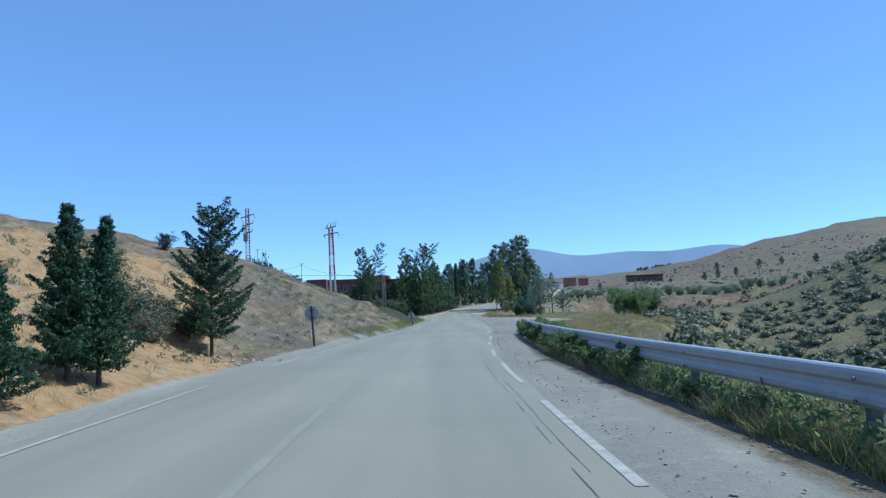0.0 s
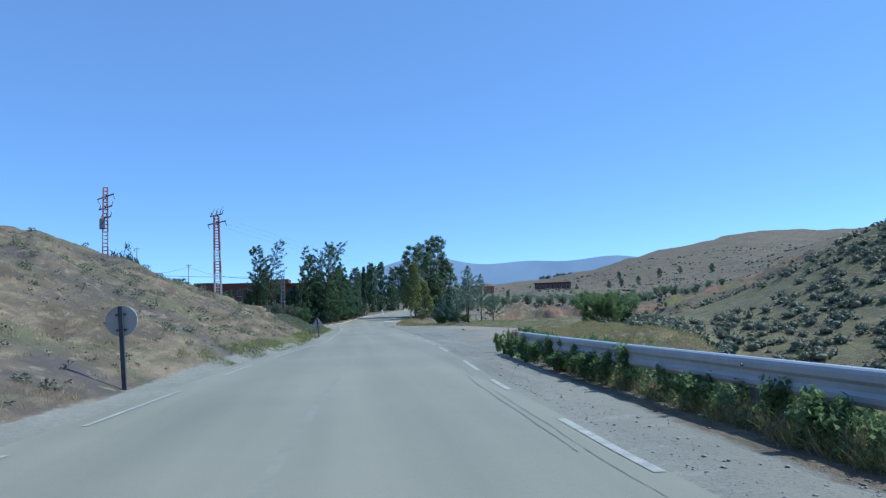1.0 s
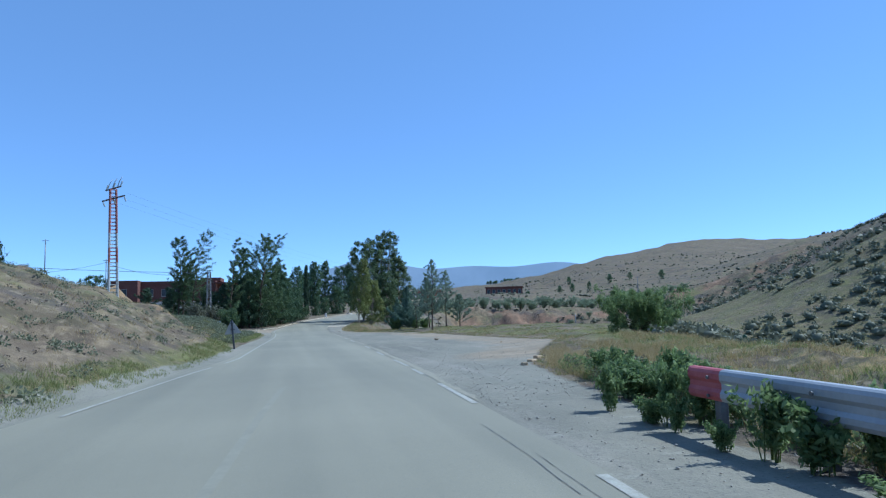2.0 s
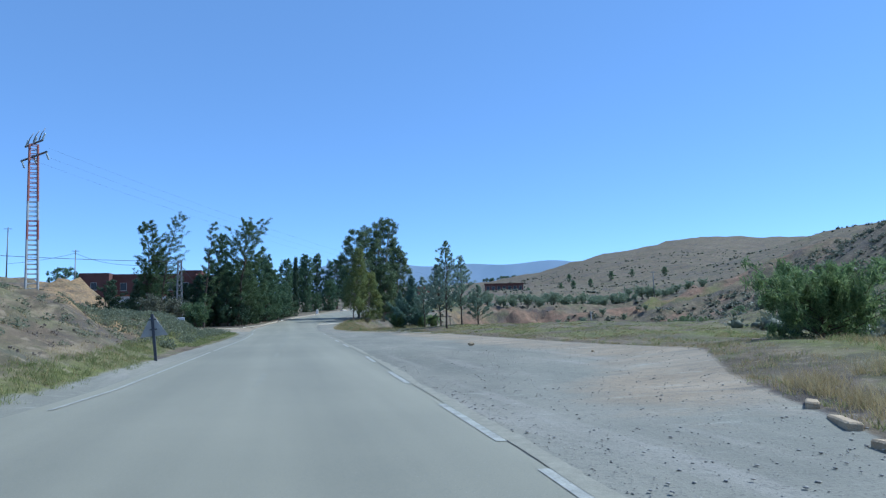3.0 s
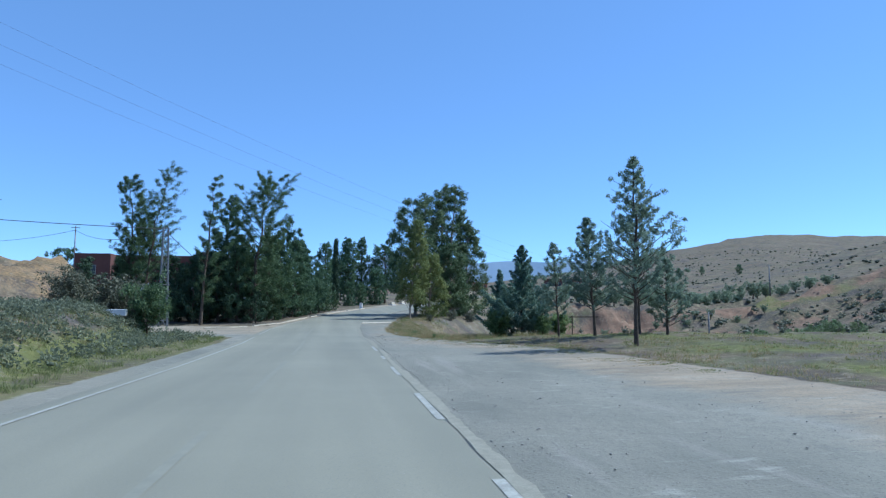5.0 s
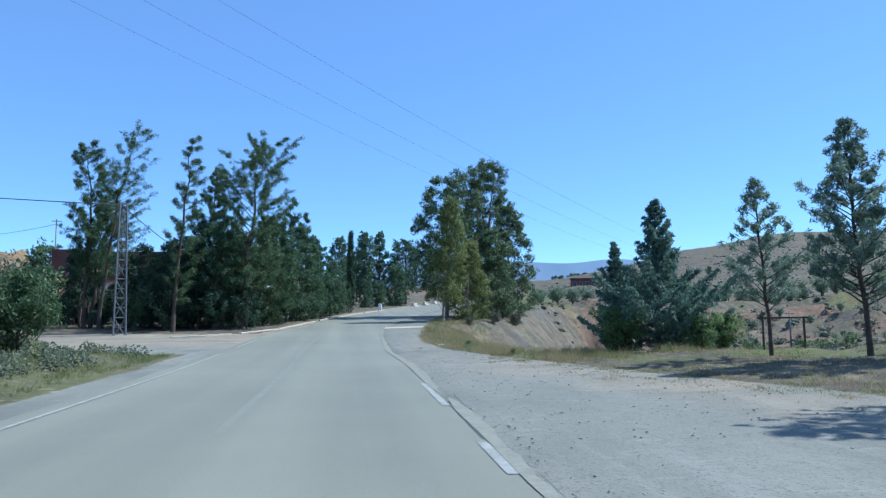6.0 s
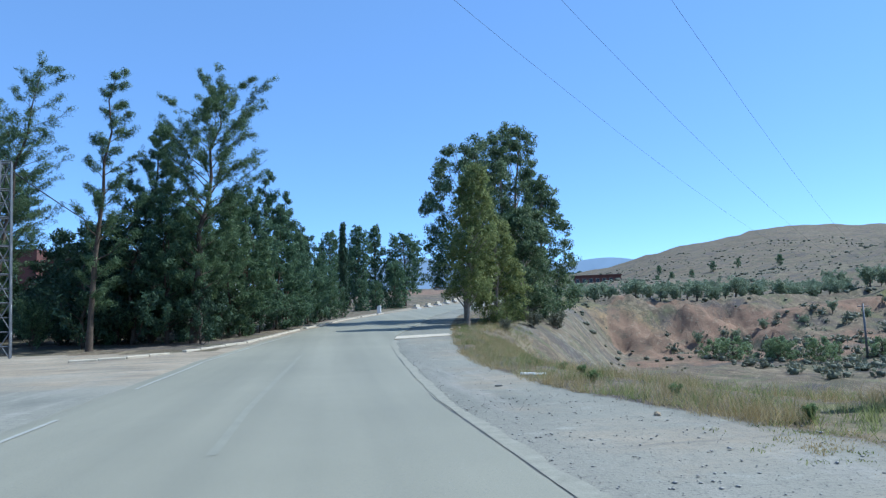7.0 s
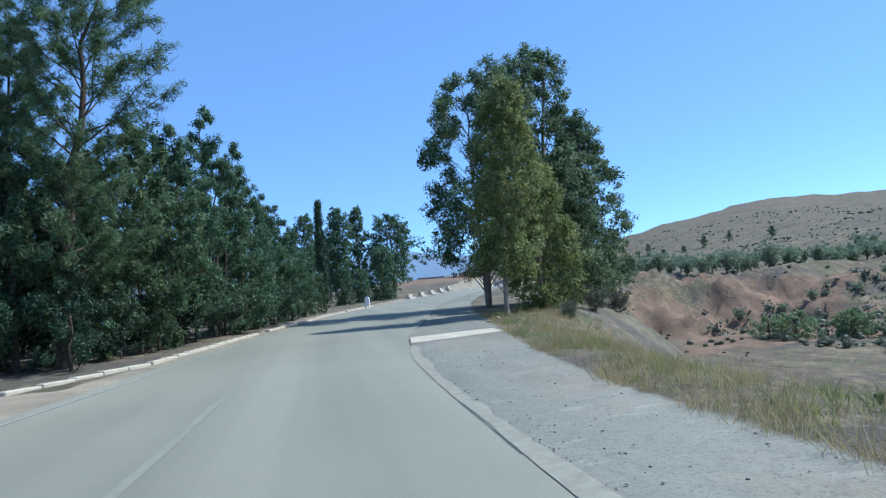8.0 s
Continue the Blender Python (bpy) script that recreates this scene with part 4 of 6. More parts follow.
stand(make_tree("shrub", 75, 1.55, 1.9, 0.05, label="broad feathery green shrub at the ravine edge", **TAMARISK), 15.9, 59.3)
stand(make_tree("shrub", 76, 1.4, 1.2, 0.05, label="darker feathery shrub beside a broader one", **{**TAMARISK, "limbs": 40, "m_leaf": M_HEDGE}), 17.7, 61.4)
again(bush, -12.3, 136.4, 1.0, 0.95, 0.75, "green rounded shrub under the casuarinas")
under = stand(make_tree("roadside_tree", 34, 4.6, 1.6, 0.06, label="low dark evergreen tree behind the kerb", group="trees along the kerb", **UNDER), -5.4, 139.2)
again(dark_shrub, -21.6, 147, 0.4, 1.15, label="tall dark shrub before the house")
again(dark_shrub, -19.6, 148.5, 2.4, 1.0, label="tall dark shrub before the house")
again(dark_shrub, -23.0, 87, 1.2, 2.9, 1.25, label="dark tree-like shrub beyond the crest of the bank")
again(dark_shrub, -24.8, 88, 3.2, 1.1, label="dark tree-like shrub beyond the crest of the bank")
again(dark_shrub, -17.5, 43, 2.2, 0.45, label="small dark bush on the skyline of the bank")
for x, y, sz in ((-11.2, 22.4, 0.4), (-10.3, 21.6, 0.45), (-9.4, 20.9, 0.5), (-8.8, 20.2, 0.42), (-11.9, 24.2, 0.36), (-12.6, 25.6, 0.3), (-9.9, 23.4, 0.45), (-9.2, 24.6, 0.4), (-8.4, 19.2, 0.3)):
    again(light_shrub, x, y, x * 5, sz, sz * 1.3, label="grey-green bush in a furrow of the bank")
rs = np.random.RandomState(70)
for i in range(10):
    y = 136.5 + i * 3.1
    again(under, float(left_line(y)) - 2.7 - rs.uniform(0, 0.8), y, rs.uniform(0, 6), rs.uniform(0.5, 0.8), label="low dark evergreen growth behind the kerb")
for i in range(6):
    again(dark_shrub, -7.5 - i * 1.6, 139 + rs.uniform(-1.2, 1.5) + 0.3 * i, rs.uniform(0, 6), rs.uniform(0.6, 0.95), label="dark undergrowth bush below the casuarinas")
for x, y, sz in ((-20.5, 150, 0.5), (-21.2, 151, 0.5), (-18.8, 147, 0.72), (-16.2, 149, 0.64), (-13.8, 146, 0.56), (-11.6, 144, 0.6), (-9.8, 147, 0.66)):
    again(under, x, y, x, sz * 1.9, sz * 1.8, label="dark evergreen tree between the track and the house")
for x, y, sz in ((-21.6, 145, 1.25), (-18.2, 143.4, 1.35), (-13.2, 142.0, 1.45), (-11.4, 141.2, 1.3), (-9.9, 140.0, 1.5), (-8.2, 138.2, 1.7), (-10.2, 137.0, 1.4), (-23.4, 147, 1.3)):
    again(under, x, y, 2 * x, sz * 0.95, sz, label="dark bushy evergreen under the casuarinas")
for i in range(8):
    again(dark_shrub, -20.5 + i * 1.6, 150 + rs.uniform(-1.5, 1.5), rs.uniform(0, 6), rs.uniform(1.1, 1.5), label="tall dark shrub before the house")
for x, y, sz in ((12.6, 141.2, 0.3), (15.8, 146, 0.45), (18.6, 149.5, 0.5)):
    again(light_shrub if sz < 0.6 else bush, x, y, x, sz, label="low green bush on the slope under the gum trees")
for x, y, sz in ((11.3, 107.0, 0.62), (14.8, 106.8, 0.5)):
    again(leafy, x, y, x * 2, sz, sz * 1.1)
gully_bush = stand(billow_tree("shrub", 78, 2.4, 1.7, 0.06, lambda w: math.sqrt(max(0.08, 1 - (1.4 * w - 0.5) ** 2)), 34, 0.5, "soft green bush on the gully floor", "bushes in the gully", M_WILLOW, M_BARK, base=0.05, puffs=8, per=12, leaf=(0.2, 0.075), droop=0.2), 52, 172)
for i in range(13):
    sz = rs.uniform(0.55, 1.15)
    again(gully_bush, 46 + 3.4 * i + rs.uniform(-1.5, 1.5), 176 - 1.2 * i + rs.uniform(-4, 4), rs.uniform(0, 6), sz, sz * rs.uniform(0.9, 1.3))

# olive grove on the terrace
OLIVE = dict(profile=ball, limbs=22, clumps=6, per=17, leaf=(0.25, 0.13), spread=(0.2, 0.2, 0.18), droop=0.1, rise=0.6, m_leaf=M_OLIVE, m_bark=M_BARK, base=0.22)
olive = stand(make_tree("olive_tree", 81, 2.7, 1.4, 0.12, label="round grey-green olive tree on the terrace", group="olive grove", **OLIVE), 36, 202, 0, 0.65)
for row, (y0, n, low, high) in enumerate(((202, 22, 0.7, 0.98), (209, 20, 0.65, 0.95), (217, 18, 0.62, 0.92))):
    for i in range(n):
        if row or i:
            sz = rs.uniform(low, high)
            again(olive, 36 + i * 3.4 + rs.uniform(-0.7, 0.7) + row * 2, y0 + rs.uniform(-0.7, 0.7), rs.uniform(0, 6), sz, sz * rs.uniform(0.95, 1.25))
for i in range(7):
    again(olive, 52 + i * 5.2 + rs.uniform(-0.6, 0.6), 188.5 + rs.uniform(-0.6, 0.6), rs.uniform(0, 6), rs.uniform(0.42, 0.55), label="small olive tree on the slope below the terrace")


# scrub dotted over the hills and slopes
def scrub(name, seed, n, place, size, leaves, material, label, leaf=0.2, solid=1.0):
    r = np.random.RandomState(seed)
    xy = place(r, n)
    n = len(xy)
    z = land(xy[:, 0], xy[:, 1])
    sc = r.uniform(0.5, 1.3, n) * size(xy)
    f = (1 + 5 ** 0.5) / 2
    ico = unit(np.array([(-1, f, 0), (1, f, 0), (-1, -f, 0), (1, -f, 0), (0, -1, f), (0, 1, f), (0, -1, -f), (0, 1, -f), (f, 0, -1), (f, 0, 1), (-f, 0, -1), (-f, 0, 1)], float))
    tri = np.array([(0, 11, 5), (0, 5, 1), (0, 1, 7), (0, 7, 10), (0, 10, 11), (1, 5, 9), (5, 11, 4), (11, 10, 2), (10, 7, 6), (7, 1, 8), (3, 9, 4), (3, 4, 2), (3, 2, 6), (3, 6, 8), (3, 8, 9), (4, 9, 5), (2, 4, 11), (6, 2, 10), (8, 6, 7), (9, 8, 1)])
    cen = np.column_stack([xy, z + 0.14 * sc])
    wide = np.column_stack([r.uniform(0.34, 0.6, n), r.uniform(0.34, 0.6, n), r.uniform(0.24, 0.4, n)]) * sc[:, None]
    body = cen[:, None] + ico[None] * wide[:, None] * solid * r.uniform(0.62, 1.0, (n, 12, 1))
    d = unit(r.normal(0, 1, (n, leaves, 3)) + [0, 0, 0.35])
    p = (cen[:, None] + d * wide[:, None] * r.uniform(0.55, 1.2, (n, leaves, 1))).reshape(-1, 3)
    k = np.repeat(sc, leaves)[:, None] * leaf
    d = unit(d.reshape(-1, 3) + r.normal(0, 0.7, p.shape))
    sd = unit(np.cross(d, r.normal(0, 1, p.shape))) * 0.6
    off = 12 * n + 4 * np.arange(n * leaves)[:, None]
    v = np.concatenate([body.reshape(-1, 3), np.stack([p - d * k, p + sd * k, p + d * k, p - sd * k], 1).reshape(-1, 3)])
    t3 = np.concatenate([(tri[None] + 12 * np.arange(n)[:, None, None]).reshape(-1, 3), off + [0, 1, 2], off + [0, 2, 3]])
    ob = fast_mesh(name, v, t3, material)
    return tagged(ob, label, "scrub", kind="stuff")


def hill_places(r, n):
    az, d = np.radians(r.uniform(6, 64, n)), 110 + 560 * r.uniform(0, 1, n) ** 1.15
    p = np.column_stack([2 + d * np.sin(az), 60 + d * np.cos(az)])
    return p[p[:, 0] - lot_edge(p[:, 1]) > 12]


def spur_places(r, n):
    return np.column_stack([r.uniform(45, 190, n), r.uniform(60, 190, n)])


scrub("hill_scrub", 5, 5200, hill_places, lambda p: (0.7 + np.hypot(p[:, 0], p[:, 1]) / 520) * (0.75 + 0.45 * waves(p[:, 0], p[:, 1], 40, 77)), 10, M_SCRUB, "low dark scrub dotted over the dry hillsides", 0.1)
def flank_places(r, n):
    x = 18 + 75 * r.uniform(0, 1, n) ** 1.1
    return np.column_stack([x, 34 + (34 + 0.38 * (x - 18)) * r.uniform(0, 1, n)])


scrub("spur_scrub", 16, 1700, flank_places, lambda p: 1.15 + 0 * p[:, 0], 30, M_RAVINE, "grey-green scrub over the ravine flank", 0.12, 0.85)
scrub("ravine_scrub", 6, 2600, spur_places, lambda p: 1.6 + 0 * p[:, 0], 26, M_RAVINE, "dark green scrub on the far ravine slope", 0.13, 0.7)
scrub("ravine_floor_scrub", 7, 600, lambda r, n: np.column_stack([r.uniform(14, 60, n), r.uniform(0, 60, n)]), lambda p: 1.2 + 0 * p[:, 0], 40, M_RAVINE, "grey-green scrub on the ravine floor", 0.11, 0.8)
scrub("bank_scrub", 8, 420, lambda r, n: np.column_stack([bank_toe(r.uniform(8, 112, n)) * 0 - 6.2 - 15 * r.uniform(0, 1, n) ** 1.1, r.uniform(8, 112, n)]), lambda p: 0.42 + 0 * p[:, 0], 46, M_WORM, "small grey-green scrub tufts on the bank", 0.1, 0.25)
scrub("strip_scrub", 17, 520, lambda r, n: np.column_stack([left_line(r.uniform(74, 112, n)) * 0 - 4.2 - 9 * r.uniform(0, 1, n), r.uniform(74, 112, n)]), lambda p: np.where(p[:, 0] < left_line(p[:, 1]) - 1.8, 0.75, 0.01), 120, M_WORM, "grey-green scrub tufts before the side track", 0.065, 0.3)
scrub("bank_grey_scrub", 18, 380, lambda r, n: np.column_stack([-4.8 - 10 * r.uniform(0, 1, n), r.uniform(40, 112, n)]), lambda p: np.where(bank_toe(p[:, 1]) - p[:, 0] > 0.2, 0.5, 0.01), 70, M_WORM, "pale grey-green tufts on the bank", 0.07, 0.3)
scrub("bank_dry_scrub", 9, 1600, lambda r, n: np.column_stack([-4.6 - 15 * r.uniform(0, 1, n) ** 1.1, r.uniform(8, 116, n)]), lambda p: np.where(bank_toe(p[:, 1]) - p[:, 0] > 0.3, 0.2, 0.01), 12, M_DRYSCRUB, "withered brown tufts over the bank", 0.16, 0.2)


# ================= grass =================
def grass(name, seed, xy, high, blades, material, label, width=0.012, splay=0.5):
    """Tufts of thin blades standing on the ground."""
    r = np.random.RandomState(seed)
    n = len(xy)
    z = land(xy[:, 0], xy[:, 1])
    c = np.repeat(np.column_stack([xy, z - 0.02]), blades, 0)
    m = len(c)
    c[:, :2] += r.normal(0, 0.07, (m, 2))
    h = (np.repeat(r.uniform(0.5, 1.25, n), blades) * r.uniform(0.6, 1.1, m) * high)[:, None]
    d = unit(np.column_stack([r.normal(0, splay, m), r.normal(0, splay, m), np.ones(m)]))
    s = unit(np.cross(d, r.normal(0, 1, (m, 3)))) * width
    bend = d + np.column_stack([r.normal(0, 0.3, (m, 2)), np.zeros(m)])
    mid_ = c + d * h * 0.55
    tip = mid_ + bend * h * 0.45
    v = np.stack([c - s, c + s, mid_ + s * 0.8, mid_ - s * 0.8, tip + s * 0.15, tip - s * 0.15], 1).reshape(-1, 3)
    o = 6 * np.arange(m)[:, None]
    q = np.concatenate([o + [0, 1, 2, 3], o + [3, 2, 4, 5]])
    ob = fast_mesh(name, v, q, material)
    return tagged(ob, label, "grass", kind="stuff")


rg = np.random.RandomState(90)
def along(edge, n, y0, y1, lo, hi, power=1.0, patch=1):
    """Places beside a line, gathered in uneven patches."""
    y = rg.uniform(y0, y1, 2 * n)
    x = edge(y) + lo + (hi - lo) * rg.uniform(0, 1, 2 * n) ** power
    w = waves(x, y, 3.1, 60 + patch) + 0.6 * waves(x, y, 1.1, 61 + patch)
    pick = w > np.percentile(w, 50) + rg.normal(0, 0.35, 2 * n)
    return np.column_stack([x, y])[pick]


grass("bank_dry_grass", 1, along(lambda v: bank_toe(v), 7500, 6, 112, -0.2, -15, 1.15), 0.17, 8, M_DRYGRASS, "thin dry grass over the bank", 0.004)
grass("bank_foot_grass", 2, along(lambda v: bank_toe(v), 1500, 36, 84, 0.1, -1.1, 1.0), 0.15, 14, M_GREENGRASS, "green and yellow grass at the foot of the bank", 0.004)
grass("side_strip_grass", 3, along(lambda v: left_line(v) - 1.7, 2600, 78, 113, 0.1, -9, 1.3), 0.2, 12, M_GREENGRASS, "rough green grass before the side track", 0.005)
grass("rail_grass", 4, along(lot_edge, 3400, 3, 46, 0.34, 2.6, 1.2), 0.30, 11, M_GREENGRASS, "tall weeds and grass under the guardrail", 0.004)
grass("rail_dry_grass", 5, along(lot_edge, 6800, 3, 52, 0.33, 3.6, 1.3), 0.32, 9, M_DRYGRASS, "dry straw among the weeds under the guardrail", 0.0035)
grass("mound_dry_grass", 11, along(lot_edge, 2600, 34, 58, 3.2, 9.0, 1.0, 3), 0.24, 9, M_DRYGRASS, "dry straw over the low mound behind the guardrail", 0.005)
grass("mound_green_grass", 12, along(lot_edge, 1500, 34, 58, 3.0, 9.0, 1.0, 7), 0.2, 9, M_GREENGRASS, "green weeds over the low mound behind the guardrail", 0.006)
grass("lot_tufts", 13, along(lot_edge, 700, 86, 107, -2.2, 0.2, 0.6, 9), 0.05, 16, M_DRYGRASS, "straw tufts creeping onto the gravel lot", 0.005)
grass("lot_green_tufts", 14, along(lot_edge, 700, 84, 108, -1.4, 0.4, 0.6, 11), 0.05, 16, M_GREENGRASS, "green tufts creeping onto the gravel lot", 0.006)
grass("meadow_edge_grass", 6, along(lot_edge, 2600, 44, 108, 0.0, 12, 1.5), 0.12, 10, M_GREENGRASS, "rough grass along the edge of the gravel lot", 0.005)
grass("meadow_dry_grass", 7, along(lot_edge, 3400, 44, 112, 0.0, 9, 1.5), 0.13, 10, M_DRYGRASS, "dry straw along the edge of the gravel lot", 0.004)
grass("slope_edge_grass", 8, along(lot_edge, 1700, 104, 146, -0.2, 4.5, 1.3), 0.36, 14, M_DRYGRASS, "tall dry grass at the edge of the slope", 0.003)
grass("slope_green_grass", 9, along(lot_edge, 1500, 104, 146, 0.0, 5, 1.2, 5), 0.28, 12, M_GREENGRASS, "green weeds at the edge of the slope", 0.004)
grass("field_grass", 10, along(lot_edge, 3600, 50, 108, 4, 45, 1.3), 0.10, 5, M_GREENGRASS, "thin grass over the field", 0.012)


rail_at = lerp([(-30, 4.6), (-10, 3.9), (0, 3.72), (7, 3.6), (13, 3.4), (20, 3.4), (26, 3.55), (31, 3.8), (36.5, 4.2)])


# ---- leafy weeds by the guardrail ----
def weed(seed, high, wide):
    r = np.random.RandomState(seed)
    root = empty("weed_plant", Matrix(), "leafy bright green weed growing round the guardrail", "weed", "weeds by the guardrail")
    tv, tq, cen = [], [], []
    for i in range(11):
        az, out = r.uniform(0, 6.28), r.uniform(0.2, 1.0) * wide
        p = [Vector((0.08 * math.cos(az), 0.08 * math.sin(az), -0.05)), Vector((out * 0.5 * math.cos(az), out * 0.5 * math.sin(az), high * 0.55)), Vector((out * math.cos(az), out * math.sin(az), high * r.uniform(0.7, 1.1)))]
        v, q = tube_arrays(p, [0.008, 0.006, 0.003], 4, len(tv))
        tv += v
        tq += q
        for g in np.linspace(0.25, 1, 8):
            cen.append(np.array(p[0].lerp(p[1], g * 2) if g < 0.5 else p[1].lerp(p[2], g * 2 - 1)))
    fast_mesh("stem", [tuple(p) for p in tv], tq, M_SHRUB, root)
    v, q = leaf_cloud(r, cen, (0.05, 0.05, 0.045), 14, 0.09, 0.036, 0.1)
    v[:, 2] = np.maximum(v[:, 2], 0.02)
    fast_mesh("leaves", v, q, M_SHRUB, root)
    return root


weeds = [weed(1, 0.55, 0.35), weed(2, 0.7, 0.4), weed(3, 0.42, 0.45)]
spots = [(12.6, 0.2), (13.6, 0.5), (15.3, 0.1), (17.0, 0.3), (18.2, 0.05), (19.4, 0.4), (20.6, 0.15), (21.7, 0.35), (23.3, 0.1), (24.6, 0.3), (26.0, 0.2), (27.4, 0.45), (28.6, 0.1), (30.2, 0.3), (31.5, 0.0),
         (32.7, 0.4), (34.0, 0.1), (35.2, 0.3), (36.6, 0.2), (38.0, 0.5), (39.2, 0.1), (40.8, 0.4), (8.0, 0.4), (9.6, 0.2), (11.0, 0.5), (42.5, 0.3), (10.2, 0.6), (22.4, 0.6), (29.4, 0.6), (33.4, 0.65)]
for i, (y, off) in enumerate(spots):
    x = float(lot_edge(y)) + 0.32 + off
    w = weeds[i % 3]
    if i < 3:
        stand(w, x, y, i, 1.0)
    else:
        again(w, x, y, i * 1.3, rs.uniform(0.45, 0.65) if y < 16 else rs.uniform(0.8, 1.15))


for i in range(18):
    y = 14.5 + i * 1.25
    again(weeds[(i + 1) % 3], float(lot_edge(y)) + 0.85 + rs.uniform(0, 0.6), y, i * 1.7, rs.uniform(0.5, 0.75), rs.uniform(0.8, 1.1), label="low leafy green weed behind the guardrail")
for i in range(16):
    y = 26.5 + i * 0.8 + rs.uniform(-0.6, 0.6)
    again(weeds[i % 3], float(rail_at(y)) - 0.05 - rs.uniform(0, 0.3), y, i * 2.3, rs.uniform(0.5, 1.15), rs.uniform(0.45, 1.1), label="tall leafy green weed leaning on the guardrail")
for i in range(9):
    y = 36.8 + i * 0.55
    again(weeds[(i + 1) % 3], float(lot_edge(y)) + 0.1 + rs.uniform(0, 1.6), y, i * 1.9, rs.uniform(0.8, 1.25), rs.uniform(0.9, 1.3), label="leafy green weed past the end of the guardrail")
for i in range(8):
    y = 106 + i * 2.3 + rs.uniform(-0.8, 0.8)
    c = again(weeds[i % 3], float(lot_edge(y)) + 0.2 + rs.uniform(0, 2.2), y, i * 2.1, rs.uniform(0.22, 0.42), label="leafy green weed in the dry grass at the slope")
    c["group"] = "weeds at the slope"

# a low tangle of leaves under the rail
n = 3600
yy = rg.uniform(4, 46, n)
cen = np.column_stack([lot_edge(yy) + 0.36 + 1.5 * rg.uniform(0, 1, n) ** 1.3, yy, np.zeros(n)])
cen[:, 2] = land(cen[:, 0], cen[:, 1]) + 0.04 + 0.34 * rg.uniform(0, 1, n) ** 1.6
v, q = leaf_cloud(np.random.RandomState(8), cen[: n * 2 // 3], (0.07, 0.07, 0.05), 15, 0.085, 0.034, 0.1)
tagged(fast_mesh("rail_undergrowth", v, q, M_SHRUB), "low tangle of green leaves under the guardrail", "undergrowth", kind="stuff")
v, q = leaf_cloud(np.random.RandomState(9), cen[n * 2 // 3:], (0.08, 0.08, 0.06), 15, 0.09, 0.024, 0.3)
tagged(fast_mesh("rail_dry_undergrowth", v, q, M_SCRUB), "low tangle of grey dry stalks under the guardrail", "undergrowth", kind="stuff")


# ---- poppies ----
def poppy(x, y, high, seed):
    r = np.random.RandomState(seed)
    root = empty("poppy", pose(x, y, float(land(x, y))), "red poppy flowering in the weeds under the guardrail", "flower", "poppies")
    tube("stem", [(0, 0, -0.03), (0.02, 0.01, high * 0.6), (0.03, 0.0, high)], 0.004, M_SHRUB, root, "", 5)
    for k in range(4):
        bm = bmesh.new()
        bmesh.ops.create_uvsphere(bm, u_segments=8, v_segments=5, radius=0.032)
        for v in bm.verts:
            v.co = Vector((v.co.x * 1.1, v.co.y * 0.35, v.co.z + 0.02))
        bmesh.ops.transform(bm, matrix=pose(0.03, 0, high, 28 + r.uniform(-8, 8), 0, 0), verts=bm.verts)
        bmesh.ops.transform(bm, matrix=Matrix.Translation((0.03, 0, 0)) @ Matrix.Rotation(k * math.pi / 2, 4, "Z") @ Matrix.Translation((-0.03, 0, 0)), verts=bm.verts)
        part("petal", bm, M_POPPY, root, "", True)


for k, (x, y, h) in enumerate(((3.38, 13.55, 0.34), (3.42, 13.2, 0.36), (3.36, 13.6, 0.24))):
    poppy(x, y, h, k)


# ================= prickly pears =================
def pad_mesh():
    bm = bmesh.new()
    bmesh.ops.create_uvsphere(bm, u_segments=9, v_segments=6, radius=0.5)
    for v in bm.verts:
        v.co = Vector((v.co.x * (0.75 + 0.3 * (v.co.z + 0.5)), v.co.y * 0.16, v.co.z + 0.48))
    me = bpy.data.meshes.new("pad")
    bm.to_mesh(me)
    bm.free()
    me.materials.append(M_CACTUS)
    me.shade_smooth()
    return me


PAD = pad_mesh()


def cactus(x, y, seed, size):
    r = np.random.RandomState(seed)
    root = empty("prickly_pear", pose(x, y, float(land(x, y)), 0, 0, r.uniform(0, 360)), "prickly pear clump with flat green pads behind the guardrail", "cactus", "prickly pears")
    grown = []
    for i in range(18):
        if i < 5:
            m = pose(r.uniform(-0.5, 0.5) * size, r.uniform(-0.3, 0.3) * size, -0.05, r.uniform(-10, 10), r.uniform(-18, 18), r.uniform(-60, 60))
        else:
            m = grown[r.randint(0, len(grown))] @ Matrix.Translation((r.uniform(-0.09, 0.09) * size, 0, 0.40 * size)) @ pose(0, 0, 0, r.uniform(-12, 12), r.uniform(-42, 42), r.uniform(-50, 50))
        grown.append(m)
        ob = new("pad", PAD)
        ob.parent = root
        ob.matrix_local = m @ Matrix.Diagonal((0.36 * size, 0.36 * size, 0.44 * size, 1))


for i, y in enumerate((13.2, 14.4, 15.6, 17.0, 18.6, 20.4, 31.5, 33.5, 35.5, 37.5, 39.5, 42, 44.5, 47, 49.5, 52, 54.5, 57)):
    cactus(float(hedge_line(y)) + (0.8 if y < 25 else 2.0) + rs.uniform(-0.5, 0.5), y, 200 + i, rs.uniform(0.48, 0.66))

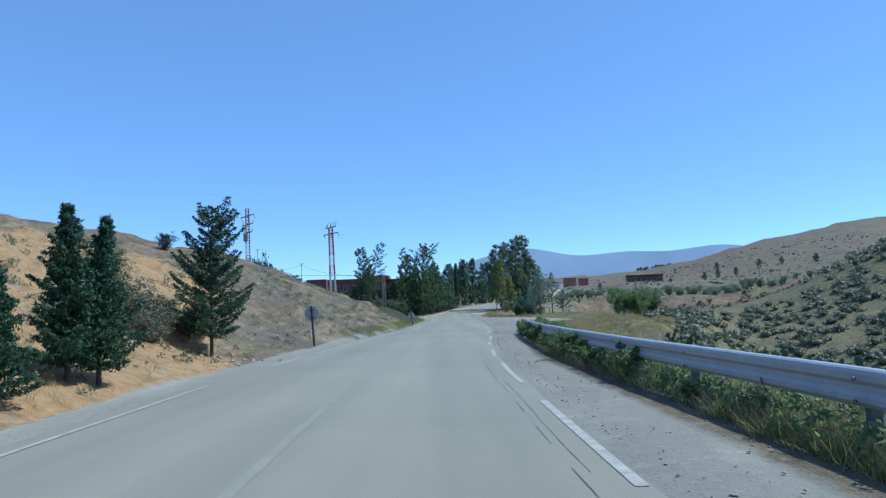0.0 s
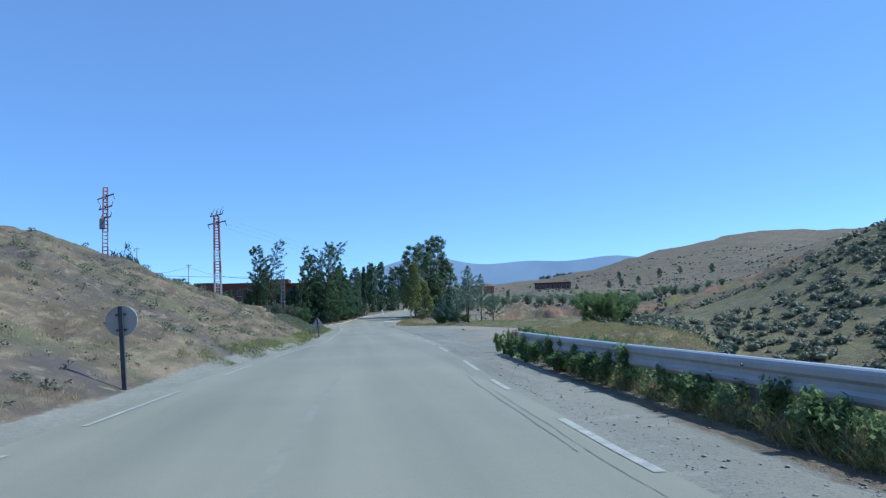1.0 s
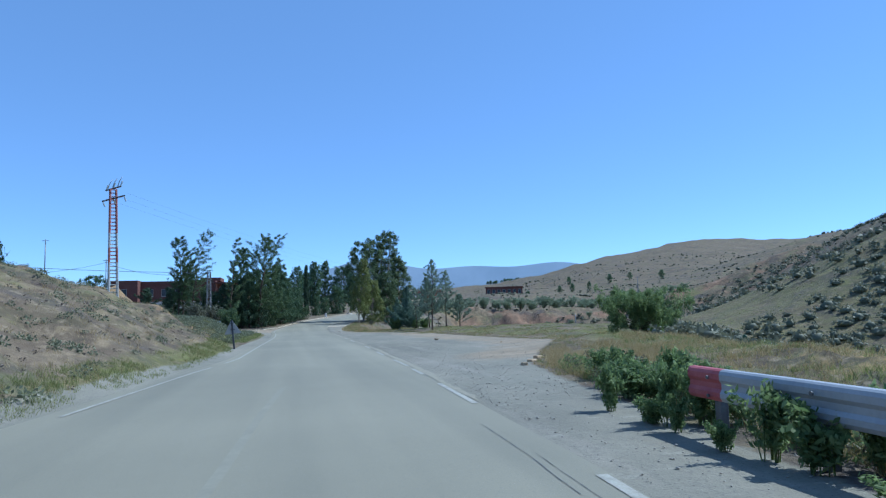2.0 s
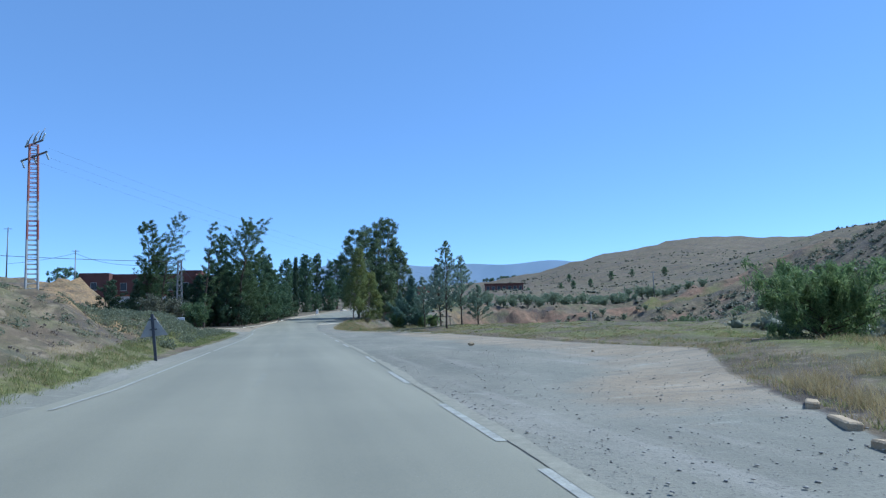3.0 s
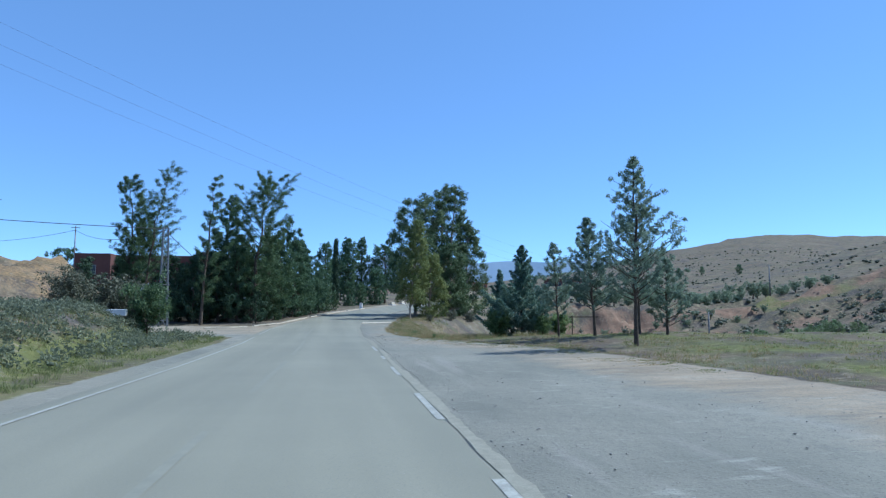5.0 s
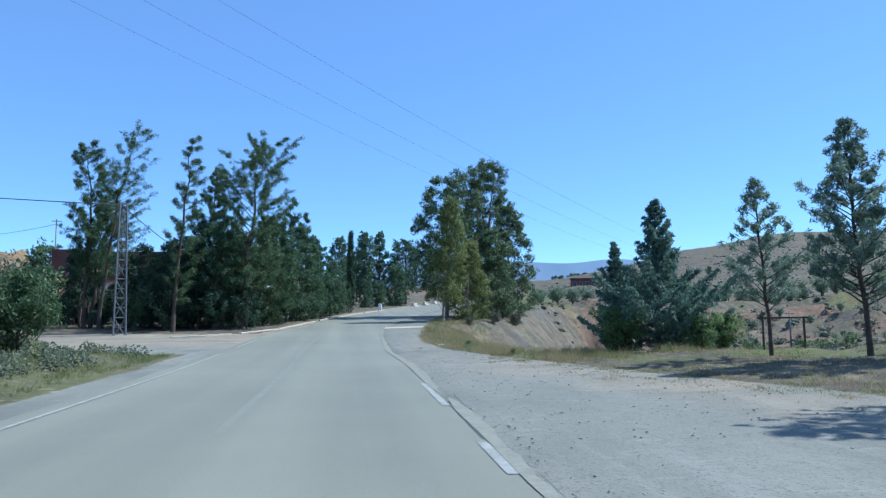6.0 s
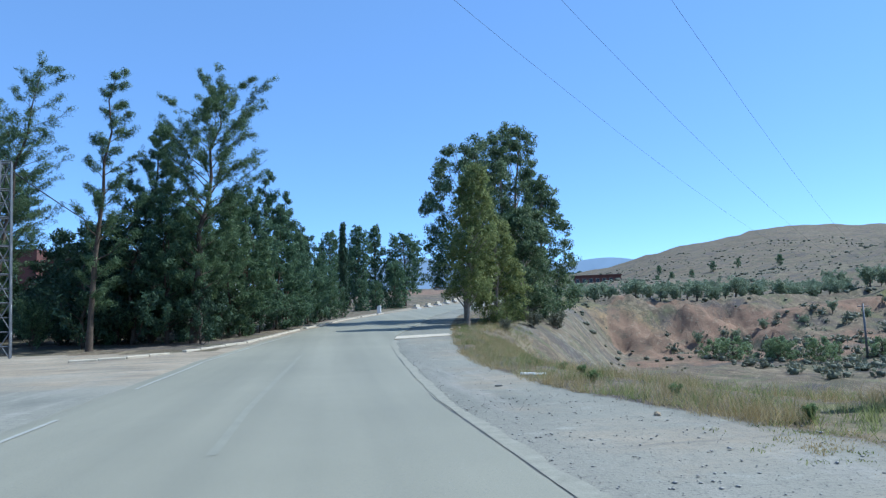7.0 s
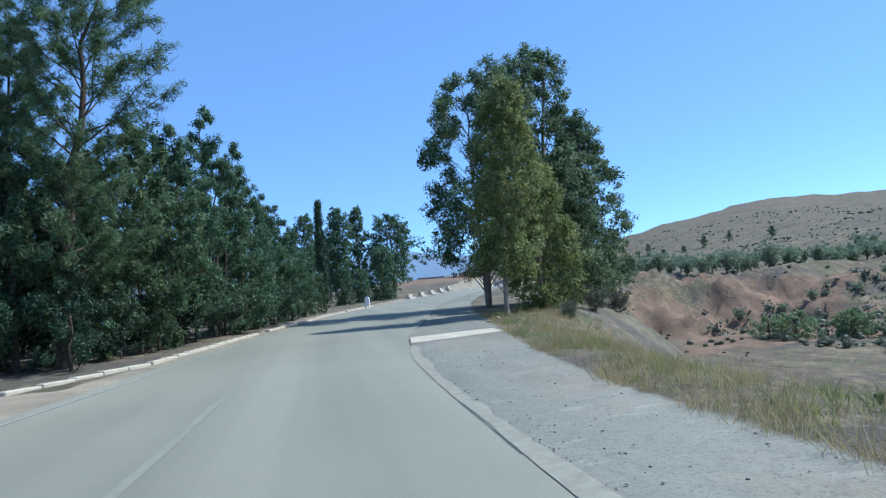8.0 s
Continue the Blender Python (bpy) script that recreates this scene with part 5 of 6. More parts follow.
# ================= guardrail =================
rail = empty("guardrail", pose(0, 0, 0), "galvanised steel guardrail with a red painted end, overgrown by weeds", "guardrail")
prof = [(0.0, 0.40), (-0.03, 0.41), (-0.055, 0.45), (-0.055, 0.50), (-0.03, 0.54), (-0.03, 0.60), (-0.055, 0.64), (-0.055, 0.70), (-0.04, 0.735), (-0.012, 0.752), (0.04, 0.755)]
edges = [-30 + 4.0 * i for i in range(17)] + [35.7, 36.5]
for a, b in zip(edges[:-1], edges[1:]):
    vs, fs = [], []
    n = 5
    for y in np.linspace(a, b + (0.12 if b < 36 else 0), n):
        lap = 0.004 if y > b else 0.0
        for dx, z in prof:
            vs.append((float(rail_at(y)) + dx - lap, y, z))
        for dx, z in prof:
            vs.append((float(rail_at(y)) + dx + 0.006, y, z))
    P = len(prof)
    for i in range(n - 1):
        for k in range(P - 1):
            o = i * 2 * P
            fs.append((o + k, o + k + 1, o + 2 * P + k + 1, o + 2 * P + k))
            fs.append((o + P + k + 1, o + P + k, o + 3 * P + k, o + 3 * P + k + 1))
        for k in (0, P - 1):
            o = i * 2 * P
            fs.append((o + k, o + P + k, o + 3 * P + k, o + 2 * P + k))
    beam = mesh_object("rail_beam", vs, fs, M_REDPAINT if a > 35 else M_ZINC, rail, "faded red end of the rail" if a > 35 else "")
    y = a + 0.3
    x = float(rail_at(y))
    post = part("post", box((x + 0.01, y - 0.05, float(land(x, y)) - 0.1), (x + 0.12, y + 0.05, 0.72), 0.01), M_STEELGREY, rail)
    for zb in (0.46, 0.66):
        bm = bmesh.new()
        bmesh.ops.create_cone(bm, cap_ends=True, segments=8, radius1=0.022, radius2=0.018, depth=0.02, matrix=pose(x - 0.095, y, zb, 0, 90, 0))
        part("bolt", bm, M_STEELGREY, beam)


# ================= road signs =================
def road_sign(x, y, high, shape, lean, label):
    z = float(land(x, y))
    root = empty("road_sign", pose(x, y, z, 0, lean, 0), label, "road sign", "road signs")
    bm = box((-0.045, -0.03, -0.2), (0.045, 0.03, high), 0.006)
    part("post", bm, M_POST, root)
    bm = bmesh.new()
    if shape == "disc":
        bmesh.ops.create_cone(bm, cap_ends=True, segments=40, radius1=0.31, radius2=0.31, depth=0.016, matrix=pose(0, 0.045, high - 0.31, 90))
        rim = [(0.31 * math.cos(a), 0.045, high - 0.31 + 0.31 * math.sin(a)) for a in np.linspace(0, 2 * math.pi, 41)]
    else:
        tri = [(0, 0), (-0.42, -0.72), (0.42, -0.72)]
        lo = [bm.verts.new((a, 0.037, high + b)) for a, b in tri]
        hi = [bm.verts.new((a, 0.053, high + b)) for a, b in tri]
        bm.faces.new(lo)
        bm.faces.new(hi[::-1])
        for k in range(3):
            bm.faces.new((lo[k], lo[(k + 1) % 3], hi[(k + 1) % 3], hi[k]))
        rim = [(a, 0.045, high + b) for a, b in tri + tri[:1]]
    plate = part("plate", bm, M_SIGNBACK, root, "bare grey back of the plate")
    tube("rim", rim, 0.012, M_SIGNBACK, plate, "", 5)
    for zc in (high - 0.18, high - 0.5):
        part("bracket", box((-0.11, 0.0, zc - 0.02), (0.11, 0.036, zc + 0.02)), M_POST, root)


road_sign(-5.78, 29.95, 1.74, "disc", -3.5, "round road sign on a dark leaning post seen from behind")
road_sign(-3.22, 66.4, 1.55, "triangle", -5.5, "triangular road sign on a dark leaning post seen from behind")


# ================= masts, poles and cables =================
def lattice(name, x, y, top_z, w0, w1, sections, paints, label, lean=0.0, battens=1):
    z = float(land(x, y)) - 0.1
    high = top_z - z
    root = empty(name, pose(x, y, z, 0, lean, 20), label, "power mast", "power masts")
    for s in range(sections):
        a, b = s / sections, (s + 1) / sections
        vs, fs = [], []
        def bar(p, q, r):
            v, f = tube_arrays([p, q], [r, r], 4, len(vs))
            vs.extend(v)
            fs.extend(f)
        wa, wb = (w0 + (w1 - w0) * a) / 2, (w0 + (w1 - w0) * b) / 2
        ca = [Vector((i * wa, j * wa, high * a)) for i, j in ((-1, -1), (1, -1), (1, 1), (-1, 1))]
        cb = [Vector((i * wb, j * wb, high * b)) for i, j in ((-1, -1), (1, -1), (1, 1), (-1, 1))]
        for k in range(4):
            bar(ca[k], cb[k], 0.045 if battens == 1 else 0.065)
            bar(cb[k], cb[(k + 1) % 4], 0.028)
            if battens == 1:
                bar(ca[k], cb[(k + 1) % 4], 0.024)
            for g in range(1, battens + 1):
                u = g / (battens + 1)
                bar(ca[k].lerp(cb[k], u), ca[(k + 1) % 4].lerp(cb[(k + 1) % 4], u), 0.02 if battens == 1 else 0.026)
        mesh_object("lattice_section", vs, fs, paints[s % len(paints)], root)
    return root, high


def crossarm(root, z, half, turn, material, up=True):
    ob = mesh_object("crossarm", *(lambda t: (t[0], t[1]))(tube_arrays([Vector((-half * math.cos(turn), -half * math.sin(turn), z)), Vector((half * math.cos(turn), half * math.sin(turn), z))], [0.07, 0.07], 4)), material, root)
    for u in (-0.95, 0.0, 0.95):
        p = Vector((u * half * math.cos(turn), u * half * math.sin(turn), z))
        pts, rad = [], []
        for k in range(9):
            pts.append(p + Vector((0.05 * k * 0.4, 0, (0.06 * k) if up else -0.06 * k)))
            rad.append(0.075 if k % 2 else 0.035)
        tube("insulator", pts, rad, M_INSUL, ob, "", 7)
    return ob


BANDS = [M_MASTWHITE, M_MASTWHITE, M_MASTWHITE, M_MASTWHITE, M_MASTRED, M_MASTWHITE, M_MASTRED, M_MASTRED, M_MASTRED]
mast, mh_ = lattice("lattice_mast", -14.68, 90.6, 12.8, 0.72, 0.46, 9, BANDS, "red and white lattice power mast on the bank, leaning slightly", -1.0, 3)
ARM = -1.22                                        # the arms point along the valley
crossarm(mast, mh_ - 0.75, 1.85, ARM, M_STEELGREY, False)
crossarm(mast, mh_ + 0.1, 1.25, ARM, M_STEELGREY, True)
for u in (-0.9, -0.1, 0.75):
    a, b = u * math.cos(ARM), u * math.sin(ARM)
    tube("spark_horn", [(a, b, mh_ + 0.2), (a + 0.12, b - 0.03, mh_ + 0.6), (a + 0.34, b - 0.08, mh_ + 1.0)], [0.035, 0.03, 0.018], M_STEELGREY, mast, "", 5)
mast, mh_ = lattice("lattice_mast", -24.2, 84.85, 14.9, 0.56, 0.36, 9, BANDS, "red and white lattice power mast with a transformer", -0.5, 3)
crossarm(mast, mh_ - 0.9, 1.9, ARM, M_STEELGREY, False)
crossarm(mast, mh_ - 2.0, 1.5, ARM, M_STEELGREY, True)
crossarm(mast, mh_ - 3.0, 1.2, ARM, M_STEELGREY, True)
part("transformer", box((-0.52, -0.32, mh_ - 4.1), (-0.02, 0.28, mh_ - 3.1), 0.06), M_STEELGREY, mast, "grey transformer tank")
lattice("lattice_mast", -11.6, 131.6, 8.7, 0.72, 0.40, 7, [M_STEELGREY], "grey lattice power pole beside the side track")


def utility_pole(x, y, high, label, arm=True):
    root = empty("utility_pole", pose(x, y, float(land(x, y))), label, "pole", "utility poles")
    tube("shaft", [(0, 0, -0.3), (0, 0, high)], [0.14, 0.09], M_STEELGREY, root, "", 8)
    if arm:
        part("crossarm", box((-0.7, -0.04, high - 0.35), (0.7, 0.04, high - 0.25), 0.01), M_STEELGREY, root)
    return root


for x, y, h in ((-40.5, 195, 13.8), (-53, 195, 11.5), (60, 168, 6.0), (91, 197, 7.0), (40, 262, 8.0)):
    utility_pole(x, y, h, "slim grey utility pole far off among the fields")


def cable(p, q, sag, r=0.018):
    pts = []
    for i in range(25):
        u = i / 24
        pts.append(Vector(p).lerp(Vector(q), u) - Vector((0, 0, 4 * sag * u * (1 - u))))
    tagged(tube("overhead_cable", pts, r, M_CABLE, None, "", 5), "thin dark overhead power cable", "cable", "overhead cables")


pole_top = float(land(91, 197)) + 6.8
for k in (-1, 0, 1):
    cable((-14.7 + 1.15 * k, 90.6 - 1.4 * k, 12.3), (91 + 1.4 * k, 197 - 0.8 * k, pole_top), (12.3 - 0.36 * (12.3 - pole_top) - 5.2) / 0.92, 0.0034)
cable((-40.5, 195, 15.6), (-11.6, 131.6, 8.5), 1.2, 0.03)
cable((-40.5, 195, 15.6), (-53, 195, 13.5), 0.3, 0.03)
cable((-75, 110, 13.5), (-11.6, 131.6, 8.6), 1.4, 0.03)
cable((-11.6, 131.6, 8.5), (-14, 179, 8.0), 0.8, 0.03)
utility_pole(-75, 110, 9, "slim grey utility pole on the hilltop")


# ================= buildings =================
def window(parent, x, y, z, w, h):
    fr = part("window", box((x - w / 2 - 0.06, y - 0.04, z - 0.06), (x + w / 2 + 0.06, y + 0.05, z + h + 0.06)), M_CONCRETE, parent)
    part("pane", box((x - w / 2, y - 0.055, z), (x + w / 2, y - 0.043, z + h)), M_DARKGLASS, fr)
    part("sill", box((x - w / 2 - 0.12, y - 0.16, z - 0.14), (x + w / 2 + 0.12, y - 0.002, z - 0.064)), M_CONCRETE, fr)


def big_house():
    z = 2.5
    root = empty("house", pose(-20.9, 188, z, 0, 0, -2), "two-storey red brick house with white ground floor and orange balcony wing", "house")
    W, D = 22.0, 10.0
    part("ground_floor_wall", box((-W / 2, 0, 0), (W / 2, D, 3.9)), M_WHITEWALL, root, "white rendered ground floor")
    part("floor_band", box((-W / 2 - 0.15, -0.15, 3.902), (W / 2 + 0.15, D, 4.2)), M_ORANGE, root)
    part("upper_wall", box((-W / 2, 0, 4.202), (W / 2 - 6.5, D, 7.6)), M_BRICK, root, "bare red brick upper wall")
    part("roof_parapet", box((-W / 2 - 0.15, -0.12, 7.602), (W / 2 - 6.4, D, 8.3)), M_BRICK, root)
    part("side_wing", box((-W / 2 - 5.4, -2.6, 0), (-W / 2 - 0.002, D, 8.4)), M_BRICK, root, "dark red brick side wing")
    wing = part("balcony_wing", box((W / 2 - 6.49, 1.2, 4.202), (W / 2, D, 7.9)), M_ORANGE, root, "orange painted upper wing")
    part("balcony_floor", box((W / 2 - 6.49, -0.9, 4.202), (W / 2 + 0.1, 1.198, 4.4)), M_CONCRETE, wing)
    part("balcony_rail", box((W / 2 - 6.49, -0.9, 4.402), (W / 2 + 0.1, -0.75, 5.3)), M_ORANGE, wing)
    for i in range(4):
        xx = W / 2 - 6.3 + i * 2.07
        part("pillar", box((xx, -0.74, 4.402), (xx + 0.3, -0.44, 7.6)), M_ORANGE, wing)
    part("balcony_roof", box((W / 2 - 6.6, -1.1, 7.602), (W / 2 + 0.2, 1.19, 7.9)), M_BRICK, wing)
    part("stair_tower", box((1.0, 2.0, 8.302), (5.4, 8.0, 9.1)), M_BRICK, root)
    for i in range(5):
        window(root, -W / 2 + 2.0 + i * 2.9, 0, 5.1, 1.1, 1.4)
    for i in range(6):
        if i == 3:
            door = part("door", box((-0.8, -0.06, 0.35), (0.5, 0.02, 2.6)), M_POST, root, "dark steel door")
            part("handle", box((0.3, -0.1, 1.35), (0.38, -0.062, 1.5)), M_ZINC, door)
        else:
            window(root, -W / 2 + 2.2 + i * 3.5, 0, 1.4, 1.1, 1.3)
    for i in range(3):
        window(wing, W / 2 - 5.2 + i * 2.1, 1.2, 4.9, 1.0, 1.9)
    window(root, -W / 2 - 2.7, -2.6, 5.2, 1.0, 1.3)


def far_house():
    x, y = 105, 358
    root = empty("farm_building", pose(x, y, float(land(x, y)) + 1.3, 0, 0, -16), "long low dark red farm building beyond the olive trees", "building")
    part("wall", box((-9.2, 0, -4), (9.2, 6, 4.6)), M_BRICK, root)
    part("roof", box((-9.6, -0.5, 4.602), (9.6, 6.3, 5.0)), M_BRICK, root)
    for i in range(7):
        window(root, -7.8 + i * 2.6, 0, 1.6, 1.3, 1.9)


def pale_house(x, y, w, turn, material, label):
    root = empty("hamlet_house", pose(x, y, float(land(x, y)) - 0.5, 0, 0, turn), label, "house", "far hamlet")
    part("wall", box((-w / 2, 0, 0), (w / 2, 9, 7)), material, root)
    part("roof", box((-w / 2 - 0.3, -0.3, 7.002), (w / 2 + 0.3, 9.3, 7.5)), M_BRICK, root)
    for i in range(int(w / 4)):
        for z in (1.2, 4.4):
            window(root, -w / 2 + 2 + i * 4, 0, z, 1.4, 1.4)


big_house()
far_house()
for x, y, w, t, m in ((112, 600, 9, 8, M_ORANGE), (126, 615, 8, -5, M_ORANGE), (60, 520, 14, 5, M_WHITEWALL), (72, 530, 16, -8, M_CONCRETE), (88, 545, 14, 12, M_WHITEWALL), (50, 540, 18, 0, M_CONCRETE)):
    pale_house(x, y, w, t, m, "far orange house on a low rise" if m is M_ORANGE else "far pale house of a hamlet")
fw = stand(make_tree("far_wood_tree", 91, 12, 4.5, 0.3, base=0.1, spread=(0.9, 0.9, 0.8), label="dark tree of a far wood", group="far wood", profile=tall, limbs=22, clumps=5, per=8, leaf=(1.1, 0.6), droop=-0.3, rise=0.6, m_leaf=M_HEDGE, m_bark=M_BARK), 258, 905, 0, 0.35, 0.6)
for i in range(16):
    again(fw, 262 + i * 3.4 + rs.uniform(-2, 2), 905 + rs.uniform(-6, 6), rs.uniform(0, 6), rs.uniform(0.25, 0.42), rs.uniform(0.5, 0.7))
for i in range(12):
    again(fw, 90 + i * 13 + rs.uniform(-4, 4), 430 + rs.uniform(-60, 60), rs.uniform(0, 6), rs.uniform(0.3, 0.5), label="scattered dark tree in the valley")


# ================= roadside stonework =================
def milestone(x, y):
    root = empty("milestone", pose(x, y, float(land(x, y)) - 0.05, 0, 0, -18), "whitewashed milestone with a rounded top", "milestone")
    bm = bmesh.new()
    outline = [(-0.22, 0), (0.22, 0), (0.22, 0.8)] + [(0.22 * math.cos(a), 0.8 + 0.22 * math.sin(a)) for a in np.linspace(0.2, math.pi - 0.2, 7)] + [(-0.22, 0.8)]
    f = [bm.verts.new((a, -0.12, b)) for a, b in outline]
    k = [bm.verts.new((a, 0.12, b)) for a, b in outline]
    bm.faces.new(f)
    bm.faces.new(k[::-1])
    for i in range(len(f)):
        j = (i + 1) % len(f)
        bm.faces.new((f[j], f[i], k[i], k[j]))
    part("stone", bm, M_WHITEWALL, root)
    part("foot", box((-0.32, -0.2, -0.1), (0.32, 0.2, 0.09), 0.02), M_CONCRETE, root)


milestone(7.4, 181.5)
for i in range(5):
    y = 203 + i * 8.0
    x = float(left_line(y)) - 0.9
    root = empty("guard_block", pose(x, y, float(land(x, y)) - 0.05, 0, 0, -20), "whitewashed concrete guard block at the road edge", "guard block", "guard blocks")
    part("block", box((-0.22, -1.2, -0.1), (0.22, 1.2, 0.6), 0.04), M_KERB, root)
    part("base", box((-0.42, -1.5, -0.1), (0.42, 1.5, 0.18), 0.02), M_CONCRETE, root)

# apron of concrete at the road edge
bm = bmesh.new()
lo = [(5.2, 134.4), (6.6, 134.9), (8.3, 135.7), (8.4, 137.4), (6.9, 137.0), (5.5, 136.6)]
vt = [bm.verts.new((x, y, float(road_z(y)) + 0.035)) for x, y in lo]
vb = [bm.verts.new((x, y, float(road_z(y)) - 0.15)) for x, y in lo]
bm.faces.new(vt)
for i in range(len(lo)):
    j = (i + 1) % len(lo)
    bm.faces.new((vt[j], vt[i], vb[i], vb[j]))
slab = part("concrete_slab", bm, M_KERB, None)
tagged(slab, "pale broken concrete slab at the road edge", "slab", kind="structure")

slab = part("concrete_edge", box((-1.3, -0.22, -0.2), (1.3, 0.22, 0.14), 0.03), M_WHITEWALL, None)
slab.matrix_world = pose(-8.9, 106.2, float(land(-8.9, 106.2)), 0, 0, 6)
tagged(slab, "white concrete edge of a culvert beside the track", "slab", kind="structure")

# litter, broken kerb pieces and loose stones
def rock_mesh(seed):
    r = np.random.RandomState(seed)
    bm = bmesh.new()
    bmesh.ops.create_icosphere(bm, subdivisions=1, radius=0.5)
    for v in bm.verts:
        v.co = v.co * r.uniform(0.7, 1.15)
        v.co.z *= 0.7
    me = bpy.data.meshes.new("stone")
    bm.to_mesh(me)
    bm.free()
    me.materials.append(M_ROCK)
    return me


ROCKS = [rock_mesh(i) for i in range(5)]
pile = empty("stone_pile", pose(-6.6, 21.2, float(land(-6.6, 21.2))), "heap of pale broken stones under a cedar", "stones")
for i in range(46):
    x, y = -6.6 + rs.normal(0, 0.42), 21.2 + rs.normal(0, 1.1)
    ob = new("stone", ROCKS[i % 5])
    ob.parent = pile
    sz = rs.uniform(0.06, 0.2)
    ob.matrix_local = Matrix.Translation((x + 6.6, y - 21.2, float(land(x, y)) - float(land(-6.6, 21.2)) + sz * 0.22)) @ pose(0, 0, 0, rs.uniform(-20, 20), rs.uniform(-20, 20), rs.uniform(0, 360)) @ Matrix.Diagonal((sz, sz * 0.8, sz, 1))
for x, y, sz, lab in ((7.98, 68.7, 0.34, "dark lump of stone on the gravel"), (9.6, 61.2, 0.16, "dark stone on the gravel"), (6.6, 109.0, 0.16, "small stone on the gravel"), (9.2, 141.0, 0.25, "pale boulder at the road edge"), (9.9, 142.2, 0.3, "pale boulder at the road edge"), (10.4, 140.8, 0.25, "pale boulder at the road edge")):
    ob = new("boulder", ROCKS[int(sz * 50) % 5])
    ob.matrix_world = pose(x, y, float(land(x, y)) + sz * 0.2, 10, 5, x * 40) @ Matrix.Diagonal((sz, sz * 0.7, sz * 0.8, 1))
    tagged(ob, lab, "stone")
for x, y, l, t in ((7.35, 50.1, 0.6, 50), (6.7, 48.9, 0.9, 60), (6.0, 47.6, 0.5, 75)):
    bm = box((-l / 2, -0.08, -0.12), (l / 2, 0.08, 0.05), 0.02)
    ob = part("broken_kerb", bm, M_ROCK, None)
    ob.matrix_world = pose(x, y, float(land(x, y)) + 0.02, 4, 3, t)
    tagged(ob, "broken grey kerb piece sunk in the gravel edge", "kerb piece", "broken kerb pieces")
for k, (x, y, t) in enumerate(((6.75, 115.9, 20), (6.95, 115.6, 26))):
    ob = part("plastic_pipe", box((-0.2, -0.03, 0), (0.2, 0.03, 0.055), 0.015), M_WHITEWALL, None)
    ob.matrix_world = pose(x, y, float(land(x, y)) + 0.02, 0, 4, t)
    tagged(ob, "piece of dirty white plastic lying in the grass", "litter", "litter")
ring = tube("rubber_ring", [(0.07 * math.cos(a), 0.05 * math.sin(a), 0.0) for a in np.linspace(0, 2 * math.pi, 17)], 0.012, M_TAR, None, "", 6)
ring.matrix_world = pose(5.55, 113.8, float(land(5.55, 113.8)) + 0.012)
tagged(ring, "dark rubber ring lying on the gravel", "litter", "litter")
# frame of two posts and a bar by the conifers
fence = empty("post_frame", pose(15.2, 104.2, float(land(15.2, 104.2)), 0, 0, -10), "rusty frame of two thin posts and a bar", "frame")
part("post", box((-0.62, -0.025, -0.2), (-0.57, 0.025, 1.0), 0.006), M_BARK, fence)
part("post", box((0.57, -0.025, -0.2), (0.62, 0.025, 0.96), 0.006), M_BARK, fence)
part("bar", box((-0.75, -0.02, 0.9), (0.75, 0.02, 0.95), 0.006), M_BARK, fence)

# gravel strewn over the lot
r = np.random.RandomState(44)
n = 11000
yy = np.concatenate([r.uniform(3, 135, n - 5000), r.uniform(40, 66, 3000), r.uniform(92, 112, 2000)])
u = r.uniform(0, 1, n)
u[: n // 3] = u[: n // 3] ** 3
xx = right_line(yy) + 0.3 + u * (lot_edge(yy) - right_line(yy))
sz = r.uniform(0.005, 0.012, n) * r.choice([1, 1, 1, 1.3, 1.6, 2.0, 2.6], n)
base = np.array([(1, 0, 0), (0, 1, 0), (-1, 0, 0), (0, -1, 0), (0, 0, 0.38), (0, 0, -0.4)])
v = (base[None] * sz[:, None, None] * r.uniform(0.6, 1.3, (n, 6, 3)) + np.column_stack([xx, yy, land(xx, yy) + sz * 0.3])[:, None]).reshape(-1, 3)
tri = np.array([(0, 1, 4), (1, 2, 4), (2, 3, 4), (3, 0, 4), (1, 0, 5), (2, 1, 5), (3, 2, 5), (0, 3, 5)])
f = (tri[None] + 6 * np.arange(n)[:, None, None]).reshape(-1, 3)
tagged(fast_mesh("loose_gravel", v, f, M_GRIT), "loose gravel strewn over the lot and shoulder", "gravel", kind="stuff")

# cracks along the worn edge of the asphalt
def crack(y0, y1, off, width, seed, material=None):
    r = np.random.RandomState(seed)
    vs, wob = [], 0.0
    ys_ = np.arange(y0, y1, 0.18)
    for y in ys_:
        wob = 0.94 * wob + r.normal(0, 0.0035)
        x = float(right_line(y)) + off + wob
        w = width * r.uniform(0.4, 1.3)
        vs += [(x - w, y, road_top(x, y) + 0.004), (x + w, y, road_top(x, y) + 0.004)]
    keep = r.uniform(0, 1, len(ys_) // 6 + 2)
    fs = [(2 * i, 2 * i + 1, 2 * i + 3, 2 * i + 2) for i in range(len(ys_) - 1) if keep[i // 6] > 0.22]
    tagged(mesh_object("road_crack", vs, fs, material or M_TAR), "jagged dark crack along the worn road edge", "crack", "road cracks", "structure")


crack(4, 38, -0.42, 0.005, 1)
crack(6, 36, -0.30, 0.004, 2)
crack(40, 62, 0.045, 0.008, 3)
crack(84, 118, 0.19, 0.005, 4)
crack(64, 97, 0.042, 0.007, 5)
crack(97, 130, 0.03, 0.009, 6)

